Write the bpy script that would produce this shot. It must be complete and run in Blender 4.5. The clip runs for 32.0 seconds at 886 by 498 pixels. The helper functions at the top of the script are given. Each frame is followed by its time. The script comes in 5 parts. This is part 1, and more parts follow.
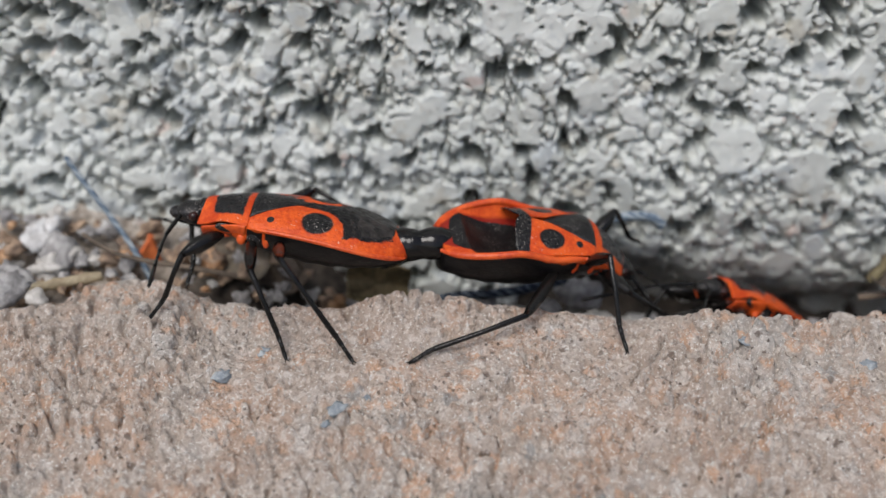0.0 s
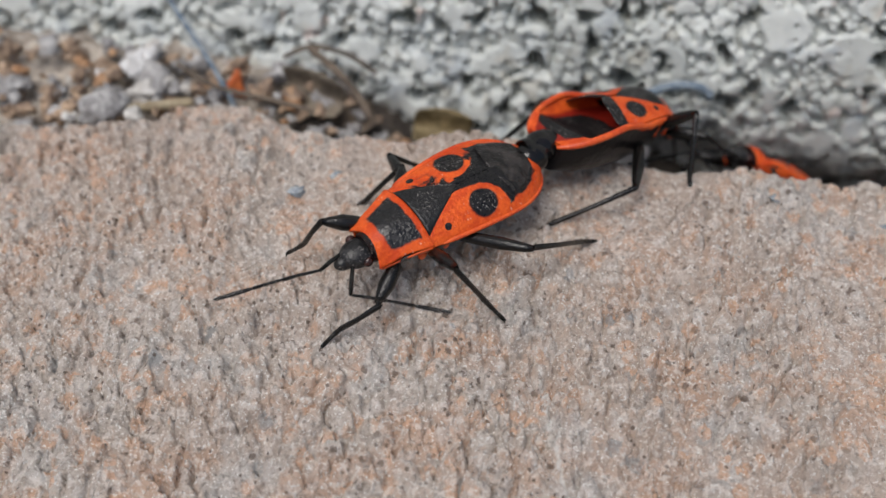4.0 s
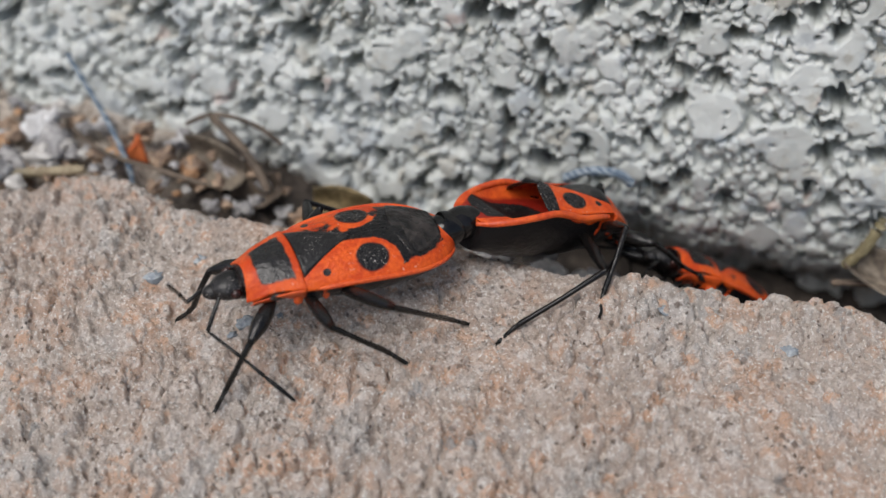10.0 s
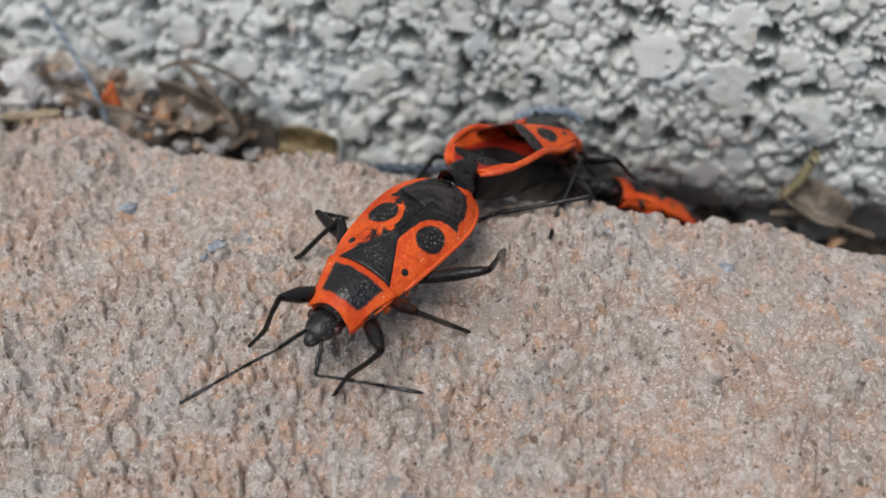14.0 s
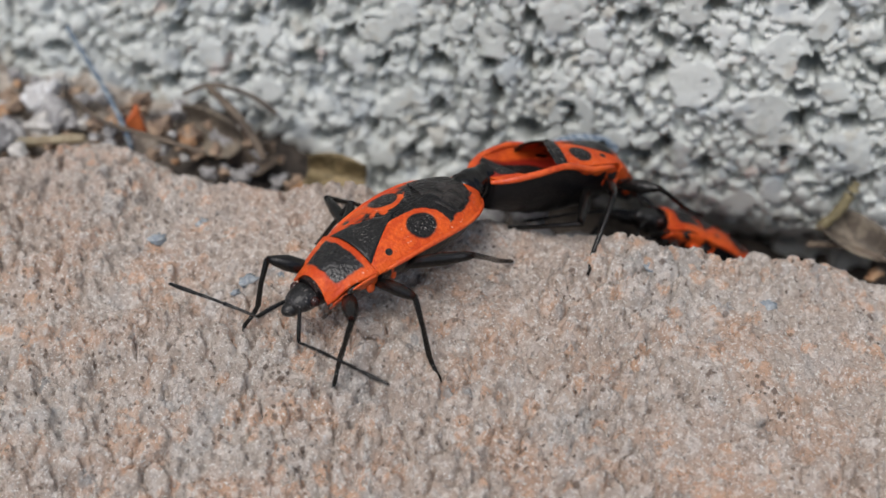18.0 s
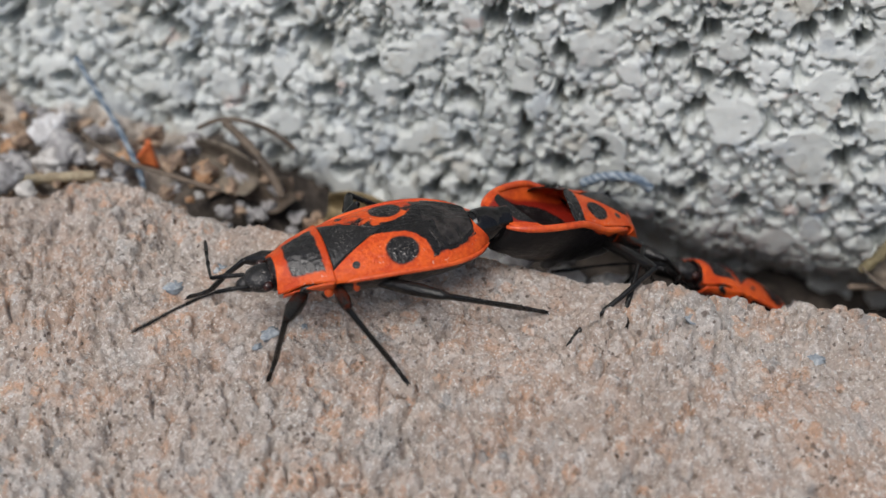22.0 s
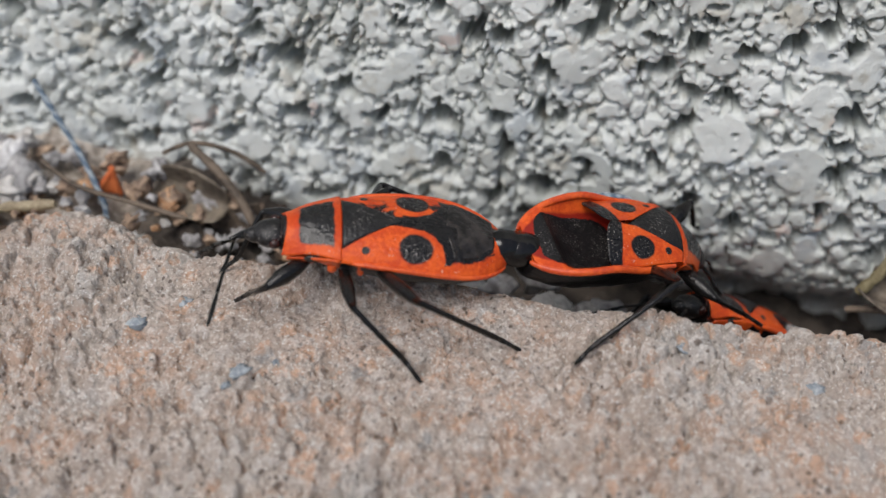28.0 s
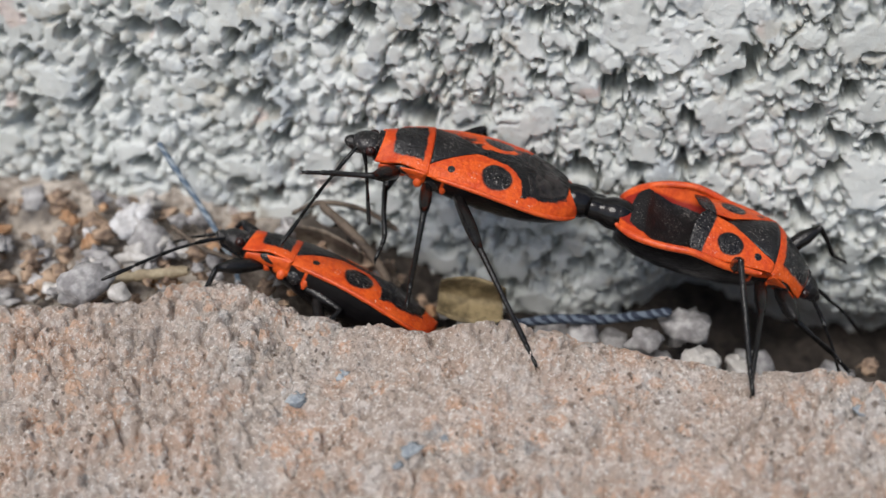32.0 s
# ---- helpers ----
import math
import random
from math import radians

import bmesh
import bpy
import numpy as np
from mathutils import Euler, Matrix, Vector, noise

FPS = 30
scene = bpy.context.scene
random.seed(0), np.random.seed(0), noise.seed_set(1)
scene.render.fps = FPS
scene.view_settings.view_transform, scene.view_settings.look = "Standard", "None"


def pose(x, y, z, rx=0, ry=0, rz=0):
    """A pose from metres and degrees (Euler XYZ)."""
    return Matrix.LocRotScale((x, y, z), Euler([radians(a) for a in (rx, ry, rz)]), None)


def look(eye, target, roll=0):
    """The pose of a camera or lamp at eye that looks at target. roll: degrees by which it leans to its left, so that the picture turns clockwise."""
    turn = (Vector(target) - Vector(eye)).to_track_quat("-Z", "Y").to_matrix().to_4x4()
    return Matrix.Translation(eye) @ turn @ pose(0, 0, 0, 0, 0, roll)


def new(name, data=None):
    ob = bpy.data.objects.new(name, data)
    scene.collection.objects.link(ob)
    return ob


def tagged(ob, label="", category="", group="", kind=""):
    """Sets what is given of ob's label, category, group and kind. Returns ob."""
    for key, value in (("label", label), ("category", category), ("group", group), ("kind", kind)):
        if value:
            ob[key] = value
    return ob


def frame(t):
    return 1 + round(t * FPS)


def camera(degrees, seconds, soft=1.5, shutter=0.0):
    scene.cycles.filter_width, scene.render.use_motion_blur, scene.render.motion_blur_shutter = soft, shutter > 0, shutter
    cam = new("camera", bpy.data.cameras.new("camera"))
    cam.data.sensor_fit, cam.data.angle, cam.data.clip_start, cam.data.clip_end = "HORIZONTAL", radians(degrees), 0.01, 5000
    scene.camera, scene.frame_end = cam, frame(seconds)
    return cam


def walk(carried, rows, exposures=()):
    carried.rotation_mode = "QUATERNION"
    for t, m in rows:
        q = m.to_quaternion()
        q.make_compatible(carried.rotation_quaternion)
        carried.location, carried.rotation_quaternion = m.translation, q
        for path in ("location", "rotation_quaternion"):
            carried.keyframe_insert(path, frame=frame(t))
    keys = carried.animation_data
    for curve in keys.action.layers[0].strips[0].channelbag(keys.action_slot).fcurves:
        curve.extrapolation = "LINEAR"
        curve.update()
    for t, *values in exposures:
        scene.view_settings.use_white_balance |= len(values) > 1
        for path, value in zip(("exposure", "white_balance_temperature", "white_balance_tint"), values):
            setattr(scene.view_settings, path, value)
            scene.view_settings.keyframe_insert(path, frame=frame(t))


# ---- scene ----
cam = camera(40.00, 32.0, soft=1.4)
# The lens is focused on the walking bug, a hand's width away.
cam.data.dof.use_dof, cam.data.dof.focus_distance, cam.data.dof.aperture_fstop = True, 0.0502, 40.0
# Seconds, place in millimetres, turn in degrees.
PATH = [
    (0, -11.115, -53.454, 29.818, 61.456, -1.108, 1.725),
    (0.5, -11.445, -53.665, 29.950, 61.854, -1.465, 1.508),
    (1, -13.300, -54.041, 30.518, 61.216, -2.031, 1.441),
    (1.5, -13.601, -55.877, 30.317, 61.178, -2.340, 0.947),
    (2, -11.632, -58.199, 28.370, 61.608, -1.841, 1.588),
    (2.5, -12.653, -62.274, 28.368, 60.356, -2.621, 0.994),
    (4.5, -8.101, -58.125, 29.426, 57.686, -3.461, 9.896),
    (5, -1.783, -56.241, 31.975, 57.804, -3.288, 13.217),
    (5.5, -0.863, -54.770, 32.350, 58.567, -3.887, 13.934),
    (6, 1.232, -53.670, 31.306, 57.901, -3.567, 15.438),
    (6.5, -0.055, -52.846, 31.356, 55.986, -3.189, 15.075),
    (7, -0.168, -52.741, 32.343, 56.282, -2.920, 14.260),
    (7.5, -0.010, -52.927, 31.608, 57.222, -2.928, 14.257),
    (8, 0.636, -53.088, 31.615, 57.181, -2.738, 13.633),
    (8.5, -0.029, -53.557, 31.616, 57.417, -2.830, 13.355),
    (9, -0.000, -53.245, 31.421, 57.320, -2.674, 13.280),
    (9.5, -0.350, -52.865, 31.462, 57.159, -2.641, 12.916),
    (10, -0.407, -52.543, 31.091, 57.463, -2.672, 12.763),
    (10.5, -0.512, -52.643, 31.342, 57.260, -2.609, 12.813),
    (11, -0.753, -53.029, 31.093, 57.514, -2.625, 12.805),
    (11.5, -0.821, -53.352, 30.905, 57.583, -2.492, 12.807),
    (12, -1.129, -54.592, 30.412, 57.580, -2.565, 12.721),
    (12.5, -0.118, -55.135, 30.296, 57.396, -2.304, 12.894),
    (13, 1.452, -55.856, 30.110, 57.474, -1.976, 12.827),
    (13.5, 1.405, -56.701, 30.163, 57.545, -2.324, 11.673),
    (15.5, 0.088, -56.806, 30.277, 57.227, -3.318, 11.082),
    (16, 0.142, -57.717, 30.316, 57.265, -3.282, 11.513),
    (16.5, -0.207, -57.575, 31.235, 56.901, -3.262, 11.665),
    (17, -1.751, -56.825, 31.000, 57.387, -3.421, 11.236),
    (17.5, -1.282, -55.806, 31.400, 57.054, -3.218, 11.558),
    (18, -0.887, -55.242, 30.960, 57.228, -3.219, 11.443),
    (18.5, 0.058, -54.297, 31.216, 57.236, -3.330, 11.349),
    (19, 0.494, -53.133, 31.257, 57.033, -3.267, 11.746),
    (19.5, -0.999, -53.450, 30.996, 56.990, -3.210, 11.687),
    (20, -1.719, -52.715, 31.270, 56.718, -3.161, 11.578),
    (20.5, -2.579, -52.644, 30.888, 56.882, -2.874, 11.788),
    (21, -2.141, -52.451, 31.246, 56.880, -2.925, 11.794),
    (21.5, -2.321, -52.208, 31.192, 56.926, -3.078, 11.578),
    (22, -3.098, -52.134, 31.613, 56.774, -3.376, 11.263),
    (22.5, -5.117, -52.129, 31.366, 57.041, -3.283, 11.083),
    (23, -4.847, -51.877, 31.115, 57.184, -3.274, 10.862),
    (23.5, -4.498, -51.786, 31.242, 57.023, -3.237, 10.925),
    (24, -3.338, -51.952, 31.149, 57.302, -3.594, 10.609),
    (24.5, -3.906, -51.597, 30.698, 57.341, -3.619, 10.027),
    (25, -3.747, -50.371, 30.634, 57.154, -3.031, 10.206),
    (25.5, -3.576, -49.871, 30.746, 57.093, -2.837, 10.388),
    (26, -2.792, -49.648, 30.938, 57.270, -2.826, 10.288),
    (26.5, -2.809, -49.773, 31.048, 57.279, -2.980, 10.142),
    (28.5, -3.418, -49.496, 30.596, 57.584, -3.106, 10.125),
    (29, -3.313, -49.045, 30.658, 57.420, -2.997, 10.128),
    (29.5, -4.443, -49.311, 30.808, 57.645, -3.246, 9.800),
    (30, -5.040, -49.396, 31.113, 57.602, -3.121, 9.657),
    (30.5, -4.900, -49.069, 30.741, 57.963, -2.929, 9.604),
    (31, -5.395, -48.861, 30.891, 57.877, -2.847, 9.273),
    (31.5, -7.672, -47.904, 31.545, 57.311, -2.438, 9.056),
    (32, -10.305, -48.110, 32.496, 56.936, -1.693, 9.015),
]
walk(cam, [(t, pose(x / 1000, y / 1000, z / 1000, rx, ry, rz)) for t, x, y, z, rx, ry, rz in PATH], exposures=[(0.0, 0.14), (31.2, 0.14), (32.0, 0.26)])

# ---- daylight under a bright, hazy sky ----
world = bpy.data.worlds.new("sky")
scene.world = world
world.use_nodes = True
sky = world.node_tree.nodes.new("ShaderNodeTexSky")
sky.sky_type, sky.sun_disc = "NISHITA", False
sky.sun_elevation, sky.sun_rotation = radians(55), radians(203)
sky.dust_density, sky.air_density = 3.0, 0.9
back = world.node_tree.nodes["Background"]
world.node_tree.links.new(sky.outputs[0], back.inputs[0])
back.inputs[1].default_value = 0.100
sun = new("sun", bpy.data.lights.new("sun", "SUN"))
sun.data.energy, sun.data.angle, sun.data.color = 1.75, radians(32), (1.0, 0.98, 0.955)
sun.matrix_basis = look((0, 0, 0), (0.17, 0.54, -0.82))
MM = 0.001


# ---- noise on arrays ----
def hash2(i, j, seed):
    n = (i.astype(np.int64) * 374761393 + j.astype(np.int64) * 668265263 + seed * 974634777) & 0x7FFFFFFF
    n = ((n ^ (n >> 13)) * 1274126177) & 0x7FFFFFFF
    return ((n ^ (n >> 16)) & 0xFFFFF) / float(0xFFFFF)


def vnoise(x, y, seed):
    i, j = np.floor(x), np.floor(y)
    u, v = x - i, y - j
    u, v = u * u * (3 - 2 * u), v * v * (3 - 2 * v)
    a, b = hash2(i, j, seed), hash2(i + 1, j, seed)
    c, d = hash2(i, j + 1, seed), hash2(i + 1, j + 1, seed)
    return (a * (1 - u) + b * u) * (1 - v) + (c * (1 - u) + d * u) * v - 0.5


def fbm(x, y, seed, octaves=4, gain=0.5):
    out, amp, k = 0.0 * x, 1.0, 1.0
    for n in range(octaves):
        out = out + amp * vnoise(x * k, y * k, seed + n * 17)
        amp, k = amp * gain, k * 2.03
    return out


def worley(x, y, seed, jitter=0.9):
    """The nearest and second nearest seed's distance and the nearest one's random value, in cells."""
    i, j = np.floor(x), np.floor(y)
    f1, f2, who = np.full(x.shape, 9.0), np.full(x.shape, 9.0), np.zeros(x.shape)
    for di in (-1, 0, 1):
        for dj in (-1, 0, 1):
            a, b = i + di, j + dj
            px = a + 0.5 + jitter * (hash2(a, b, seed) - 0.5)
            py = b + 0.5 + jitter * (hash2(a, b, seed + 5) - 0.5)
            d = np.hypot(x - px, y - py)
            near = d < f1
            f2 = np.where(near, f1, np.minimum(f2, d))
            who = np.where(near, hash2(a, b, seed + 9), who)
            f1 = np.where(near, d, f1)
    return f1, f2, who


def smooth(a, b, x):
    t = np.clip((x - a) / (b - a), 0, 1)
    return t * t * (3 - 2 * t)


# ---- meshes ----
def mesh_of(name, verts, faces, material, flat=False):
    """A mesh from places in millimetres."""
    me = bpy.data.meshes.new(name)
    me.from_pydata([tuple(float(c) * MM for c in v) for v in verts], [], faces)
    me.materials.append(material)
    me.polygons.foreach_set("use_smooth", [not flat] * len(me.polygons))
    me.update()
    return me


def part(name, verts_faces, material, parent, label=""):
    ob = new(name, mesh_of(name, *verts_faces, material))
    ob.parent = parent
    return tagged(ob, label)


def thing(name, verts_faces, material, label, category, group="", kind="", at=None):
    ob = new(name, mesh_of(name, *verts_faces, material))
    if at is not None:
        ob.matrix_basis = at
    return tagged(ob, label, category, group, kind)


def grid_faces(rows, cols, closed=False, base=0):
    out = []
    for r in range(rows - 1):
        for c in range(cols - (0 if closed else 1)):
            d = (c + 1) % cols
            out.append((base + r * cols + c, base + r * cols + d, base + (r + 1) * cols + d, base + (r + 1) * cols + c))
    return out


def sheet(xs, ys, zs):
    rows, cols = xs.shape
    return np.stack([xs, ys, zs], -1).reshape(-1, 3), grid_faces(rows, cols)


def shell(fn, nu, nv, thick):
    """A thin curved plate: fn(u, v) with u, v from 0 to 1 gives its upper face; it has an underside and rounded rim."""
    top = [[Vector(fn(u / (nu - 1), v / (nv - 1))) for v in range(nv)] for u in range(nu)]
    verts, faces = [], []
    for u in range(nu):
        for v in range(nv):
            verts.append(top[u][v])
    for u in range(nu):
        for v in range(nv):
            a = top[min(u + 1, nu - 1)][v] - top[max(u - 1, 0)][v]
            b = top[u][min(v + 1, nv - 1)] - top[u][max(v - 1, 0)]
            n = a.cross(b)
            n = n.normalized() if n.length > 1e-9 else Vector((0, 0, 1))
            if n.z < 0:
                n = -n
            verts.append(top[u][v] - n * thick)
    k = nu * nv
    faces += grid_faces(nu, nv)
    faces += [tuple(reversed(q)) for q in grid_faces(nu, nv, base=k)]
    ring = [(u, 0) for u in range(nu)] + [(nu - 1, v) for v in range(1, nv)] + [(u, nv - 1) for u in range(nu - 2, -1, -1)] + [(0, v) for v in range(nv - 2, 0, -1)]
    for (a, b), (c, d) in zip(ring, ring[1:] + ring[:1]):
        faces.append((a * nv + b, c * nv + d, k + c * nv + d, k + a * nv + b))
    return verts, faces


def tube(points, radii, sides=10, flat=1.0):
    """A closed tube along points with a radius at each."""
    pts = [Vector(p) for p in points]
    verts, faces = [], []
    up = Vector((0, 0, 1))
    for n, p in enumerate(pts):
        way = (pts[min(n + 1, len(pts) - 1)] - pts[max(n - 1, 0)]).normalized()
        ref = up if abs(way.z) < 0.95 else Vector((1, 0, 0))
        side = way.cross(ref).normalized()
        above = side.cross(way)
        for k in range(sides):
            a = 2 * math.pi * k / sides
            verts.append(p + radii[n] * (math.cos(a) * side * flat + math.sin(a) * above))
    faces += grid_faces(len(pts), sides, closed=True)
    faces.append(tuple(range(sides)))
    faces.append(tuple(range((len(pts) - 1) * sides, len(pts) * sides))[::-1])
    return verts, faces


def ball(centre, radii, nu=14, nv=18, bump=0.0, seed=1):
    """A rounded lump; bump makes it uneven."""
    verts, faces = [], []
    c = Vector(centre)
    for u in range(nu + 1):
        th = math.pi * u / nu
        for v in range(nv):
            ph = 2 * math.pi * v / nv
            d = Vector((math.sin(th) * math.cos(ph), math.sin(th) * math.sin(ph), math.cos(th)))
            k = 1.0
            if bump:
                k += bump * noise.noise(d * 1.4 + Vector((seed * 3.7, seed, 0))) + 0.5 * bump * noise.noise(d * 3.3 + Vector((0, seed * 2.1, seed)))
            verts.append(c + Vector((d.x * radii[0], d.y * radii[1], d.z * radii[2])) * k)
    faces = grid_faces(nu + 1, nv, closed=True)
    return verts, faces


def joined(*some):
    verts, faces = [], []
    for v, f in some:
        k = len(verts)
        verts += list(v)
        faces += [tuple(i + k for i in q) for q in f]
    return verts, faces


# ---- materials ----
class Nodes:
    """Short names for building a material's nodes."""

    def __init__(self, name):
        self.mat = bpy.data.materials.new(name)
        self.mat.use_nodes = True
        self.tree = self.mat.node_tree
        self.bsdf = self.tree.nodes["Principled BSDF"]
        self.coord = self.tree.nodes.new("ShaderNodeTexCoord").outputs["Object"]

    def put(self, socket, value):
        if isinstance(value, bpy.types.NodeSocket):
            self.tree.links.new(value, socket)
        else:
            socket.default_value = value

    def m(self, op, a, b=0.0, c=0.0):
        n = self.tree.nodes.new("ShaderNodeMath")
        n.operation = op
        for s, v in zip(n.inputs, (a, b, c)):
            self.put(s, v)
        return n.outputs[0]

    def step(self, a, lo, hi):
        """0 where a is below lo, 1 above hi."""
        n = self.tree.nodes.new("ShaderNodeMapRange")
        n.interpolation_type = "SMOOTHSTEP"
        for s, v in zip(n.inputs, (a, lo, hi, 0.0, 1.0)):
            self.put(s, v)
        return n.outputs[0]

    def noise(self, scale, detail=4.0, rough=0.55, vector=None):
        """Scale in features per millimetre."""
        n = self.tree.nodes.new("ShaderNodeTexNoise")
        self.put(n.inputs["Vector"], vector or self.coord)
        n.inputs["Scale"].default_value = scale * 1000
        n.inputs["Detail"].default_value = detail
        n.inputs["Roughness"].default_value = rough
        return n.outputs["Fac"]

    def voronoi(self, scale, feature="F1", out="Distance"):
        n = self.tree.nodes.new("ShaderNodeTexVoronoi")
        n.feature = feature
        self.put(n.inputs["Vector"], self.coord)
        n.inputs["Scale"].default_value = scale * 1000
        return n.outputs[out]

    def mix(self, fac, a, b):
        n = self.tree.nodes.new("ShaderNodeMix")
        n.data_type = "RGBA"
        self.put(n.inputs["Factor"], fac)
        self.put(n.inputs["A"], a if isinstance(a, bpy.types.NodeSocket) else (*a, 1))
        self.put(n.inputs["B"], b if isinstance(b, bpy.types.NodeSocket) else (*b, 1))
        return n.outputs["Result"]

    def xyz(self, vector=None):
        n = self.tree.nodes.new("ShaderNodeSeparateXYZ")
        self.put(n.inputs[0], vector or self.coord)
        return [self.m("MULTIPLY", s, 1000.0) for s in n.outputs]

    def bump(self, height, depth, strength=1.0):
        """Depth in millimetres for a height of 1."""
        n = self.tree.nodes.new("ShaderNodeBump")
        n.inputs["Strength"].default_value = strength
        n.inputs["Distance"].default_value = depth * MM
        self.put(n.inputs["Height"], height)
        self.put(self.bsdf.inputs["Normal"], n.outputs[0])

    def done(self, color, rough, metal=0.0, **more):
        self.put(self.bsdf.inputs["Base Color"], color if isinstance(color, bpy.types.NodeSocket) else (*color, 1))
        self.put(self.bsdf.inputs["Roughness"], rough)
        self.put(self.bsdf.inputs["Metallic"], metal)
        for k, v in more.items():
            self.put(self.bsdf.inputs[k.replace("_", " ")], v)
        return self.mat


def plain(name, dark, light, rough, scale=1.5, bump=0.02, fine=6.0, gloss=0.5):
    """Two tones mottled at two scales, with fine relief."""
    n = Nodes(name)
    a, b = n.noise(scale), n.noise(fine, 3)
    f = n.step(n.m("ADD", n.m("MULTIPLY", a, 0.65), n.m("MULTIPLY", b, 0.35)), 0.36, 0.64)
    n.bump(b, bump)
    return n.done(n.mix(f, dark, light), rough, Specular_IOR_Level=gloss)


def stone_material():
    """Pinkish grey, gritty: peach and grey grains in a paler binder, few blue-grey chips, and brown specks painted for
    dirty, shaded pits.
    """
    n = Nodes("weathered_pink_stone")
    big, mid, fine = n.noise(0.09, 3), n.noise(0.42, 5, 0.6), n.noise(2.6, 6, 0.65)
    base = n.mix(n.step(big, 0.36, 0.64), (0.590, 0.480, 0.402), (0.605, 0.530, 0.465))
    base = n.mix(n.m("MULTIPLY", n.step(mid, 0.46, 0.64), 0.80), base, (0.650, 0.440, 0.318))
    base = n.mix(n.m("MULTIPLY", n.step(n.noise(0.31, 4), 0.54, 0.66), 0.70), base, (0.570, 0.550, 0.525))
    grain = n.tree.nodes.new("ShaderNodeRGBToBW")
    n.put(grain.inputs[0], n.voronoi(1.25, "F1", "Color"))
    lump = n.step(n.m("ADD", n.voronoi(1.25), n.m("MULTIPLY", n.m("SUBTRACT", n.noise(3.4, 3), 0.5), 0.8)), 0.62, 0.30)
    base = n.mix(n.m("MULTIPLY", n.m("MULTIPLY", lump, n.step(grain.outputs[0], 0.54, 0.60)), n.m("MULTIPLY", n.step(n.noise(0.2, 3), 0.36, 0.54), 0.85)), base, (0.770, 0.500, 0.340))
    base = n.mix(n.m("MULTIPLY", n.m("MULTIPLY", lump, n.step(grain.outputs[0], 0.40, 0.36)), 0.45), base, (0.800, 0.740, 0.690))
    base = n.mix(n.m("MULTIPLY", n.step(fine, 0.49, 0.60), 0.62), base, (0.890, 0.815, 0.750))
    base = n.mix(n.m("MULTIPLY", n.step(n.noise(4.2, 5, 0.75), 0.53, 0.60), 0.42), base, (0.330, 0.235, 0.180))
    base = n.mix(n.m("MULTIPLY", n.step(n.noise(7.5, 3, 0.6), 0.58, 0.63), 0.85), base, (0.940, 0.910, 0.870))
    where = n.step(n.noise(0.35, 3), 0.40, 0.60)
    # First tone: blue-grey chips. The two browns paint dirt and shade of small pits.
    for scale, chance, tone, much in ((0.62, 0.70, (0.25, 0.28, 0.30), 0.60), (1.5, 0.62, (0.15, 0.10, 0.075), 0.80), (2.8, 0.56, (0.13, 0.09, 0.065), 0.85)):
        away = n.m("ADD", n.voronoi(scale), n.m("MULTIPLY", n.m("SUBTRACT", n.noise(scale * 3.2, 4, 0.65), 0.5), 0.75))
        pick = n.tree.nodes.new("ShaderNodeRGBToBW")
        n.put(pick.inputs[0], n.voronoi(scale, "F1", "Color"))
        chip = n.m("MULTIPLY", n.step(away, 0.30, 0.15), n.step(pick.outputs[0], chance, chance + 0.03))
        base = n.mix(n.m("MULTIPLY", chip, n.m("MULTIPLY", n.m("ADD", 0.5, n.m("MULTIPLY", where, 0.5)), much)), base, tone)
    x, y, _ = n.xyz()
    off = n.m("ADD", n.m("SUBTRACT", x, n.m("MULTIPLY", n.m("ADD", y, 19.3), -0.33)), n.m("ADD", 9.5, n.m("MULTIPLY", n.m("SUBTRACT", n.noise(1.5, 3), 0.5), 0.7)))
    scratch = n.m("MULTIPLY", n.step(n.m("ABSOLUTE", off), 0.16, 0.05), n.m("MULTIPLY", n.step(y, -19.2, -19.8), n.step(n.noise(2.0, 3), 0.40, 0.52)))
    base = n.mix(n.m("MULTIPLY", scratch, 0.8), base, (0.86, 0.82, 0.77))
    n.bump(n.m("ADD", n.m("MULTIPLY", fine, 0.7), n.m("MULTIPLY", n.noise(7.0, 4, 0.7), 0.6)), 0.45)
    return n.done(base, 0.75)


def wall_material():
    n = Nodes("porous_grey_concrete")
    big, mid, fine = n.noise(0.12, 3), n.noise(0.5, 4), n.noise(3.0, 5, 0.65)
    base = n.mix(n.step(big, 0.38, 0.62), (0.580, 0.605, 0.575), (0.685, 0.712, 0.688))
    base = n.mix(n.m("MULTIPLY", n.step(mid, 0.55, 0.68), 0.65), base, (0.400, 0.445, 0.475))
    base = n.mix(n.m("MULTIPLY", n.step(fine, 0.56, 0.74), 0.45), base, (0.780, 0.802, 0.780))
    base = n.mix(n.m("MULTIPLY", n.step(n.noise(0.7, 5), 0.57, 0.68), 0.45), base, (0.420, 0.375, 0.285))
    base = n.mix(n.m("MULTIPLY", n.step(n.noise(2.1, 3), 0.66, 0.72), 0.45), base, (0.20, 0.185, 0.16))
    base = n.mix(n.m("MULTIPLY", n.step(n.noise(0.33, 2), 0.69, 0.73), 0.5), base, (0.640, 0.470, 0.410))
    n.bump(n.m("ADD", n.m("MULTIPLY", fine, 0.5), n.m("MULTIPLY", n.noise(9.0, 4, 0.7), 0.5)), 0.10)
    return n.done(base, 0.72)


RED_LOW, RED_HIGH = (0.52, 0.052, 0.010), (0.72, 0.110, 0.017)


